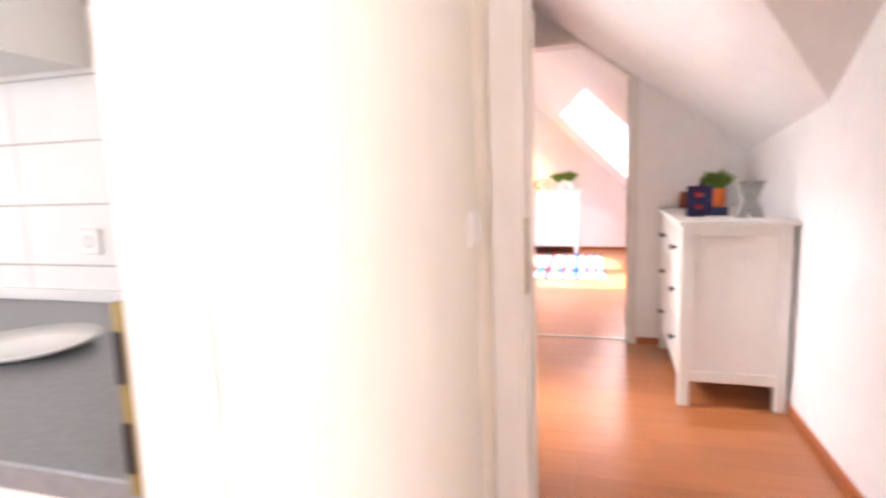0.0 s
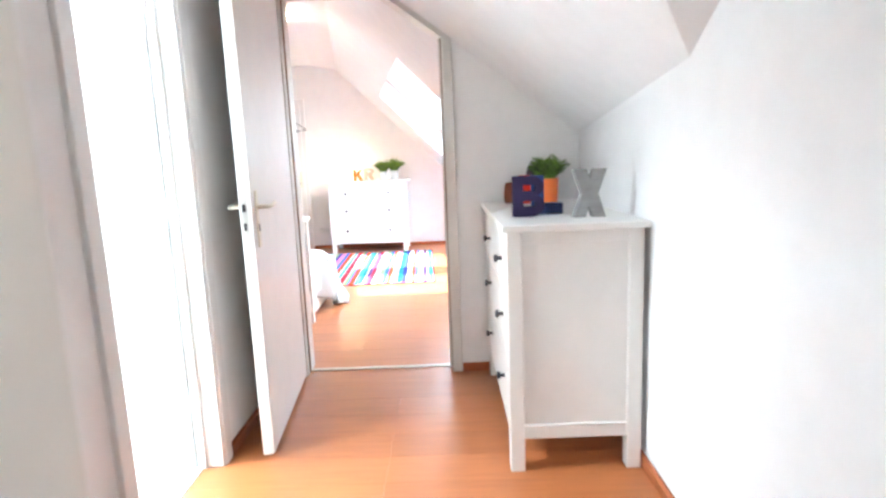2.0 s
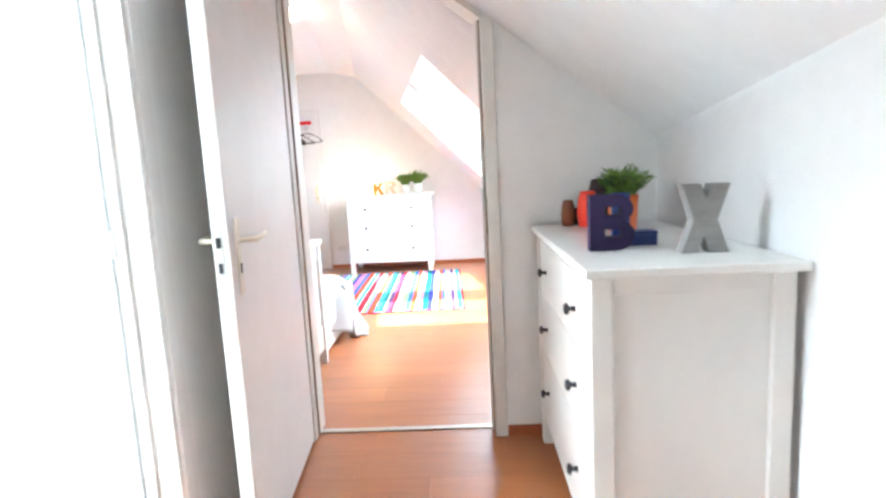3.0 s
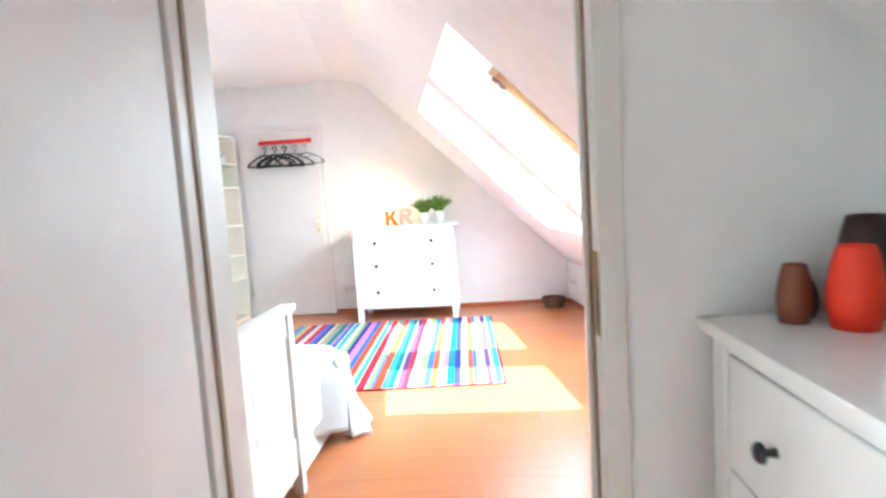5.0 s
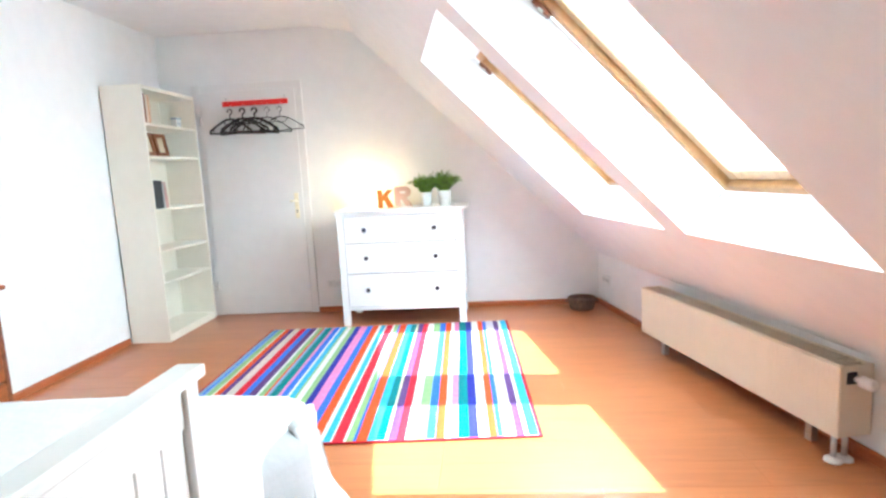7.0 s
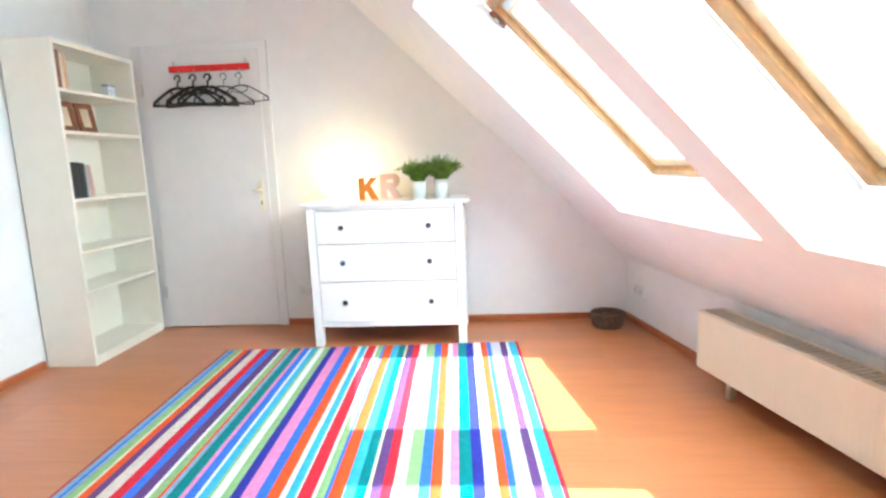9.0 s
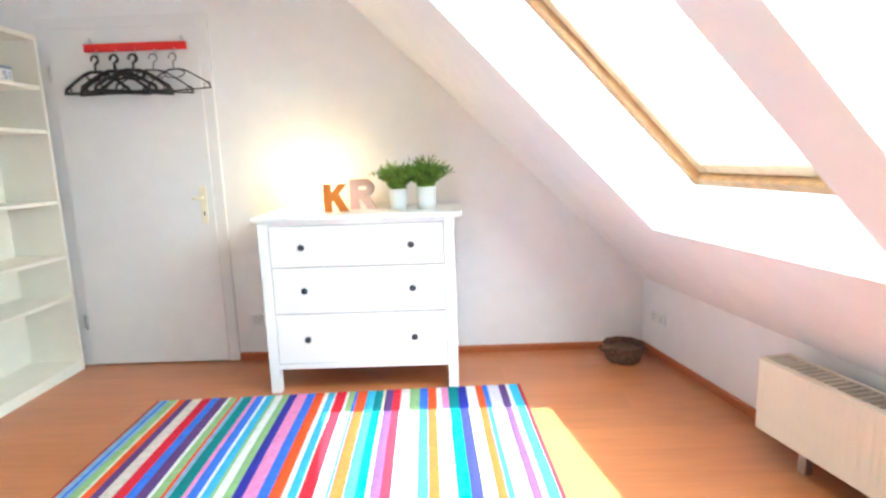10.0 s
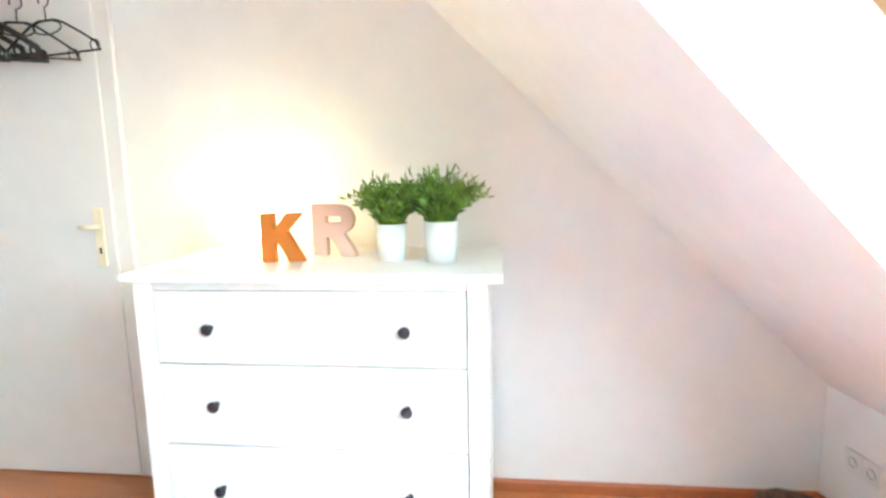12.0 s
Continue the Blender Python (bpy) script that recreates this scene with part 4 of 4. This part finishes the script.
turned(bm, [(0, 0), (0.012, 0), (0.012, 0.025), (0.024, 0.03), (0.024, 0.075), (0.018, 0.085), (0, 0.086)], 20)
bmesh.ops.transform(bm, matrix=Matrix.Translation((RL, 0.07, 0.355)) @ Matrix.Rotation(radians(90), 4, "Y"), verts=bm.verts)
part("thermostat_valve", bm, PLASTIC, rad, "white thermostat knob")
part("valve_hole", boxes((RL + 0.0015, RL + 0.004, 0.03, 0.075, 0.335, 0.385)), DARK_KNOB, rad, "dark valve opening")
for y in (0.012, 0.062):
    bm = bmesh.new()
    tube(bm, [(RL - 0.025, y, 0.115), (RL - 0.025, y, 0.02)], 0.011, 12)
    part("pipe", bm, STEEL, rad)
    bm = bmesh.new()
    turned(bm, [(0, 0), (0.034, 0), (0.032, 0.012), (0.014, 0.02), (0, 0.02)], 20, (RL - 0.025, y, 0.0))
    part("pipe_collar", bm, PLASTIC, rad, "white floor collar")

# basket in the corner
WICKER = material("brown_wicker", (0.16, 0.095, 0.065), 0.7, spread=0.4, scale=40, bump=0.6, bump_scale=160)
bk = thing("basket", pose(0.955, 7.395, 0) @ Matrix.Diagonal((0.86, 0.86, 0.86, 1)), "low round dark brown wicker basket in the corner", "basket")
for i in range(9):
    bm = bmesh.new()
    z = 0.012 + i * 0.0135
    r = 0.105 + 0.03 * (i / 8) ** 0.8
    tube(bm, [((r + 0.003 * math.sin(q * 9 + i * math.pi)) * math.cos(q), (r + 0.003 * math.sin(q * 9 + i * math.pi)) * math.sin(q), z) for q in [2 * math.pi * k / 54 for k in range(55)]], 0.0085, 6)
    part("woven_ring", bm, WICKER, bk)
bm = bmesh.new()
turned(bm, [(0, 0.004), (0.105, 0.004), (0.105, 0.012), (0, 0.014)], 32)
part("base", bm, WICKER, bk)
for side in (-1, 1):
    bm = bmesh.new()
    tube(bm, [(side * (0.138 + 0.022 * math.sin(q)), 0.05 * math.cos(q), 0.095 - 0.01 * math.sin(q)) for q in [math.pi * k / 10 for k in range(11)]], 0.008, 8)
    part("handle", bm, WICKER, bk, "dark woven loop handle")
bm = bmesh.new()
turned(bm, [(0, 0.075), (0.08, 0.078), (0.12, 0.085), (0.12, 0.07), (0, 0.06)], 32)
part("lining", bm, WICKER, bk)

# wall sockets
def socket(m, words_, n=1):
    so = thing("wall_socket", m, words_, "socket")
    for i in range(n):
        part("plate", boxes((-0.04 + 0.075 * i, 0.033 + 0.075 * i, -0.012, 0.0, -0.038, 0.038), bevel=0.004), PLASTIC, so)
        bm = bmesh.new()
        turned(bm, [(0.017, 0), (0.0155, -0.002), (0.014, 0.004), (0, 0.004)], 20)
        bmesh.ops.transform(bm, matrix=Matrix.Translation((-0.003 + 0.075 * i, -0.0125, 0)) @ Matrix.Rotation(radians(-90), 4, "X"), verts=bm.verts)
        part("recess", bm, RECESS_SHADE, so, "socket recess with its shade painted dark grey")
    return so
socket(pose(-1.325, FAR - 0.001, 0.265), "white double wall socket beside the chest", 2)
socket(pose(knee_x(7.455) - 0.002, 7.455, 0.25, 0, 0, -79.7), "white double wall socket on the low knee wall", 2)

# ceiling lamp
OPAL = material("opal_glass", (1.0, 0.74, 0.46), 0.3, spread=0.01, bump=0, emit=8.0)
cl = thing("ceiling_lamp", pose(-0.96, 4.79, TOP), "round white opal ceiling lamp", "ceiling lamp")
bm = bmesh.new()
turned(bm, [(0, 0), (0.115, 0), (0.115, -0.02), (0, -0.02)], 32)
part("base", bm, PLASTIC, cl)
bm = bmesh.new()
turned(bm, [(0.112, -0.02), (0.118, -0.035), (0.105, -0.065), (0.07, -0.085), (0, -0.093)], 32)
part("shade", bm, OPAL, cl, "lit opal glass shade")

# ---- things on the bedroom chest ----
TOPZ = 0.975
GLOBE = material("glowing_globe", (1.0, 0.66, 0.29), 0.3, spread=0.005, bump=0, emit=LAMP_GLOW)
tl = thing("table_lamp", pose(-0.92, 7.41, TOPZ), "glowing round table lamp standing on the white chest", "table lamp")
bm = bmesh.new()
turned(bm, [(0, 0), (0.055, 0), (0.055, 0.012), (0.03, 0.02), (0.03, 0.03), (0, 0.03)], 24)
part("base", bm, PLASTIC, tl)
bm = bmesh.new()
turned(bm, [(0.03, 0.028)] + [(0.105 * math.sin(a), 0.135 - 0.105 * math.cos(a)) for a in [math.pi * k / 16 for k in range(2, 17)]], 28)
part("globe", bm, GLOBE, tl, "glowing globe shade")


def letter(name, outer, holes, m, depth, mat, words_):
    """A free-standing block letter from outlines in the xz plane."""
    bm = bmesh.new()
    edges = []
    for loop in [outer, *holes]:
        vs = [bm.verts.new((x, 0, z)) for x, z in loop]
        edges += [bm.edges.new((vs[i], vs[(i + 1) % len(vs)])) for i in range(len(vs))]
    bmesh.ops.triangle_fill(bm, use_beauty=True, edges=edges)
    faces = list(bm.faces)
    out = bmesh.ops.extrude_face_region(bm, geom=faces)
    bmesh.ops.translate(bm, vec=(0, depth, 0), verts=[v for v in out["geom"] if isinstance(v, bmesh.types.BMVert)])
    ob = part(name, bm, mat)
    ob.matrix_world = m
    return tagged(ob, words_, "letter")


CARDBOARD = material("orange_brown_letter", (0.54, 0.16, 0.018), 0.7, spread=0.08, bump=0.1, bump_scale=200)
BLUSH = material("pale_pink_letter", (0.72, 0.50, 0.42), 0.7, spread=0.05, bump=0.1, bump_scale=200)
K_OUT = [(0, 0), (0.046, 0), (0.046, 0.058), (0.058, 0.072), (0.095, 0), (0.15, 0), (0.092, 0.108), (0.146, 0.17), (0.092, 0.17), (0.046, 0.112), (0.046, 0.17), (0, 0.17)]
letter("letter_block", [(x * 0.9, z * 0.9) for x, z in K_OUT], [], pose(-0.765, 7.235, TOPZ, 0, 0, 4), 0.035, CARDBOARD, "orange-brown block letter K on the white chest")


def arc(cx, cz, r, a0, a1, n=10, squash=1.0):
    return [(cx + r * squash * math.cos(radians(a0 + (a1 - a0) * i / n)), cz + r * math.sin(radians(a0 + (a1 - a0) * i / n))) for i in range(n + 1)]


R_OUT = [(0, 0), (0.046, 0), (0.046, 0.062), (0.060, 0.062), (0.098, 0), (0.15, 0), (0.104, 0.072)] + arc(0.088, 0.122, 0.05, -60, 90, 10, 1.05) + [(0, 0.172)]
letter("letter_block", R_OUT, [[(0.046, 0.110), (0.098, 0.110), (0.098, 0.132), (0.046, 0.132)]], pose(-0.640, 7.36, TOPZ, 0, 0, 0), 0.035, BLUSH, "pale pink block letter R on the white chest")

LEAF = material("artificial_grass_green", (0.13, 0.23, 0.025), 0.5, spread=0.8, scale=26, bump=0, fine=0.3)
POT = material("white_glazed_pot", (0.82, 0.82, 0.80), 0.25, spread=0.01, bump=0)


def plant(m, pot_r, pot_h, tall, wide, count, seed, pot_mat, words_):
    pl = thing("potted_plant", m, words_, "plant", "potted grass plants")
    bm = bmesh.new()
    turned(bm, [(0, 0), (pot_r * 0.88, 0), (pot_r, pot_h), (pot_r * 0.93, pot_h), (pot_r * 0.90, pot_h - 0.012), (0, pot_h - 0.012)], 28)
    part("pot", bm, pot_mat, pl)
    rnd = random.Random(seed)
    bm = bmesh.new()
    for i in range(count):
        a = rnd.uniform(0, 2 * math.pi)
        r0 = pot_r * 0.75 * math.sqrt(rnd.random())
        lean = rnd.uniform(0.05, 1.0) ** 0.8
        length = tall * rnd.uniform(0.55, 1.05)
        base = Vector((r0 * math.cos(a), r0 * math.sin(a), pot_h - 0.014))
        a2 = a + rnd.uniform(-0.6, 0.6)
        out = Vector((math.cos(a2), math.sin(a2), 0))
        def spot(t):
            return base + out * (wide * lean * t ** 1.5) + Vector((0, 0, length * (t - 0.38 * lean * t * t)))
        side = Vector((-out.y, out.x, 0)) * 0.0016
        for k in range(3):
            t0, t1 = k / 3, (k + 1) / 3
            p, q = spot(t0), spot(t1)
            bm.faces.new([bm.verts.new(w) for w in (p - side, p + side, q + side * 0.8, q - side * 0.8)])
        # narrow leaflets all along the blade, longest near its tip
        for k in range(9):
            t = 0.10 + 0.90 * rnd.random()
            p = spot(t)
            d = (out * rnd.uniform(-0.5, 1.1) + Vector((rnd.uniform(-0.7, 0.7), rnd.uniform(-0.7, 0.7), rnd.uniform(0.0, 1.2)))).normalized()
            s_ = d.orthogonal().normalized() * 0.0032
            n_ = 0.026 * rnd.uniform(0.5, 1.4) * (0.7 + 0.5 * t)
            bm.faces.new([bm.verts.new(w) for w in (p, p + d * n_ * 0.45 + s_, p + d * n_, p + d * n_ * 0.45 - s_)])
    part("foliage", bm, LEAF, pl, "bushy green grass blades")
    return pl


plant(pose(-0.357, 7.285, TOPZ), 0.049, 0.115, 0.165, 0.115, 260, 3, POT, "bushy green artificial grass in a white pot")
plant(pose(-0.197, 7.255, TOPZ), 0.054, 0.125, 0.18, 0.125, 290, 8, POT, "bushy green artificial grass in a white pot")

# ---- things on the hall chest ----
PURPLE = material("dark_purple_letter", (0.016, 0.007, 0.050), 0.8, spread=0.1)
GREY_X = material("concrete_grey_letter", (0.30, 0.29, 0.28), 0.75, spread=0.14, scale=14, stretch=(1, 1, 3), bump=0.15, bump_scale=120)
B_OUT = [(0, 0)] + arc(0.082, 0.049, 0.049, -90, 75, 10, 1.15) + arc(0.082, 0.131, 0.045, -70, 90, 10, 1.15) + [(0, 0.176)]
letter("letter_block", B_OUT, [[(0.046, 0.042), (0.100, 0.042), (0.100, 0.068), (0.046, 0.068)], [(0.046, 0.110), (0.098, 0.110), (0.098, 0.138), (0.046, 0.138)]], pose(0.762, 1.842, TOPZ, 0, 0, -2) @ Matrix.Diagonal((0.93, 1, 0.93, 1)), 0.045, PURPLE, "dark purple block letter B on the hall chest")
X_OUT = [(0, 0), (0.048, 0), (0.062, 0.048), (0.078, 0), (0.132, 0), (0.100, 0.092), (0.134, 0.19), (0.082, 0.19), (0.068, 0.150), (0.052, 0.19), (0.0, 0.19), (0.034, 0.092)]
letter("letter_block", [(x * 0.95, z * 0.98) for x, z in X_OUT], [], pose(0.984, 1.735, TOPZ, 0, 0, 0), 0.042, GREY_X, "grey concrete-look block letter X on the hall chest")
NAVY = material("navy_blue_card", (0.012, 0.035, 0.16), 0.4, spread=0.08)
bl = thing("blue_box", pose(0.874, 1.915, TOPZ, 0, 0, -3), "small navy blue box lying on the hall chest", "box")
part("box_body", boxes((0, 0.105, 0, 0.06, 0, 0.034), bevel=0.002), NAVY, bl)
tagged(part("standing_box", boxes((0.852, 0.905, 1.935, 1.96, TOPZ, TOPZ + 0.163), bevel=0.002), NAVY), "narrow navy blue box standing behind the purple letter", "box")
part("lid", boxes((-0.001, 0.106, -0.001, 0.061, 0.0345, 0.044), bevel=0.002), NAVY, bl)
def vase(m, profile, mat, words_):
    bm = bmesh.new()
    turned(bm, profile, 28)
    ob = part("vase", bm, mat, smooth=True)
    ob.matrix_world = m
    return tagged(ob, words_, "vase", "small vases")
RED_GLAZE = material("bright_red_glaze", (0.88, 0.04, 0.010), 0.45, spread=0.05, bump=0)
BROWN_GLAZE = material("brown_glaze", (0.20, 0.055, 0.02), 0.4, spread=0.12, bump=0.02)
DARK_GLAZE = material("dark_maroon_glaze", (0.035, 0.008, 0.012), 0.3, spread=0.1, bump=0)
def bottle(r, h):
    return [(0, 0), (r * 0.82, 0), (r * 0.98, h * 0.25), (r, h * 0.45), (r * 0.85, h * 0.78), (r * 0.68, h * 0.97), (r * 0.62, h), (r * 0.55, h * 0.985), (r * 0.5, h * 0.9), (0, h * 0.88)]
vase(pose(0.902, 2.515, TOPZ), bottle(0.044, 0.145), RED_GLAZE, "bright red ceramic vase on the hall chest")
vase(pose(0.833, 2.575, TOPZ), bottle(0.030, 0.108), BROWN_GLAZE, "small brown ceramic vase on the hall chest")
vase(pose(0.868, 2.615, TOPZ), bottle(0.028, 0.07), DARK_GLAZE, "small dark maroon vase on the hall chest")
vase(pose(0.968, 2.59, TOPZ), bottle(0.050, 0.19), DARK_GLAZE, "tall dark maroon vase behind the red one")
ORANGE_POT = material("orange_pot", (0.78, 0.16, 0.03), 0.45, spread=0.05, bump=0)
plant(pose(0.985, 2.30, TOPZ), 0.055, 0.135, 0.12, 0.055, 190, 12, ORANGE_POT, "bushy green artificial grass in an orange pot")

# light switch in the passage
sw = thing("light_switch", pose(0.045, -0.190, 1.117, 0, 0, 90), "white double light switch on the cream wall", "light switch")
part("plate", boxes((-0.04, 0.04, -0.008, 0.0, -0.04, 0.04), bevel=0.003), PLASTIC, sw)
for x in (-0.016, 0.016):
    part("rocker", boxes((x - 0.015, x + 0.015, -0.013, -0.007, -0.031, 0.031), bevel=0.002), PLASTIC, sw)

# ---- kitchen corner ----
GREY_TOP = material("grey_worktop", (0.20, 0.21, 0.22), 0.35, spread=0.12, scale=60, bump=0.03)
KITCHEN = material("white_kitchen_front", (0.74, 0.75, 0.73), 0.35, spread=0.01, bump=0.01)
bm = boxes((-1.9, -0.168, -0.94, -0.148, 0.862, 0.90), bevel=0.004)
tagged(part("worktop", bm, GREY_TOP), "dark grey kitchen worktop with a plate on it", "worktop")
tagged(part("worktop_upstand", boxes((-1.9, -0.168, -0.165, -0.1475, 0.9005, 0.935), bevel=0.003), KITCHEN), "narrow white upstand along the back of the worktop", "upstand")
for i in range(3):
    kx = -1.93 + 0.58 * i
    cab = thing("base_cabinet", pose(kx, -0.90, 0), "white kitchen base cabinet under the grey worktop", "kitchen cabinet", "kitchen base cabinets")
    part("body", boxes((0.002, 0.578, 0.02, 0.75, 0.1, 0.86)), KITCHEN, cab)
    dd = part("door", boxes((0.004, 0.576, 0, 0.018, 0.1, 0.855), bevel=0.002), KITCHEN, cab)
    bm = bmesh.new()
    tube(bm, [(0.2, 0.0, 0.80), (0.2, -0.03, 0.80), (0.38, -0.03, 0.80), (0.38, 0.0, 0.80)], 0.005, 8)
    part("handle", bm, STEEL, dd)
    part("plinth", boxes((0.002, 0.578, 0.06, 0.08, 0, 0.1)), KITCHEN, cab)
for i in range(2):
    kx = -2.27 + 0.61 * i
    cab = thing("wall_cabinet", pose(kx, -0.43, 1.57), "white kitchen wall cabinet above the worktop", "kitchen cabinet", "kitchen wall cabinets")
    part("body", boxes((0.002, 0.606, 0.02, 0.292, 0, 0.72)), KITCHEN, cab)
    part("door", boxes((0.004, 0.604, 0, 0.018, 0, 0.72), bevel=0.002), KITCHEN, cab)
TILE = material("white_wall_tile", (0.78, 0.79, 0.77), 0.2, spread=0.02, bump=0.01, per_object=0.3)
ts = thing("tiled_splashback", pose(0, NEAR_A, 0), "white tiled splashback behind the worktop", "splashback")
tagged(ts, kind="structure")
GROUT = material("grey_grout", (0.45, 0.45, 0.43), 0.8)
part("grout", boxes((-1.95, -0.167, -0.006, -0.001, 0.90, 1.9)), GROUT, ts)
bm = boxes((0.002, 0.598, -0.012, -0.005, 0.002, 0.179), bevel=0.001)
tile_mesh = mesh_of("tile", bm, TILE)
for i in range(3):
    for j in range(5):
        t_ = new("tile", tile_mesh)
        t_.parent = ts
        t_.location = (-1.972 + 0.6 * i, 0, 0.826 + 0.182 * j)
pl = thing("plate", pose(-0.82, -0.58, 0.90), "white china plate on the grey worktop", "plate")
bm = bmesh.new()
turned(bm, [(0, 0.004), (0.07, 0.004), (0.075, 0), (0.085, 0.004), (0.135, 0.022), (0.137, 0.026), (0.09, 0.011), (0, 0.010)], 40)
part("dish", bm, POT, pl)
so = socket(pose(-1.11, NEAR_A - 0.013, 1.08), "white wall socket on the kitchen tiles", 1)

# ---- floor planks ----
bm = bmesh.new()
PL, PW = 1.285, 0.193
box(bm, 0.0004, PL - 0.0004, 0.0004, PW - 0.0004, -0.010, 0.0, bevel=0.0)
plank = mesh_of("plank", bm, LAMINATE)
rnd = random.Random(4)
y = -3.28
while y < FAR - 0.02:
    x = -3.0 - rnd.choice((0.05, 0.32, 0.64, 0.96))
    # each row runs from wall to wall of the room that it lies in
    if y > DOOR_H:
        start, end = LEFT, knee_x(y)
    elif y > NEAR_A - 0.02:
        start, end = HALL_L - 0.1, HALL_R
    else:
        start, end = -3.0, 2.0
    while x < end:
        a, b = max(x, start), min(x + PL, end)
        if b - a > 0.02:
            ob = new("plank", plank)
            ob.parent = floor
            ob.location, ob.scale = (a, y, 0), ((b - a) / PL, 1, 1)
        x += PL
    y += PW
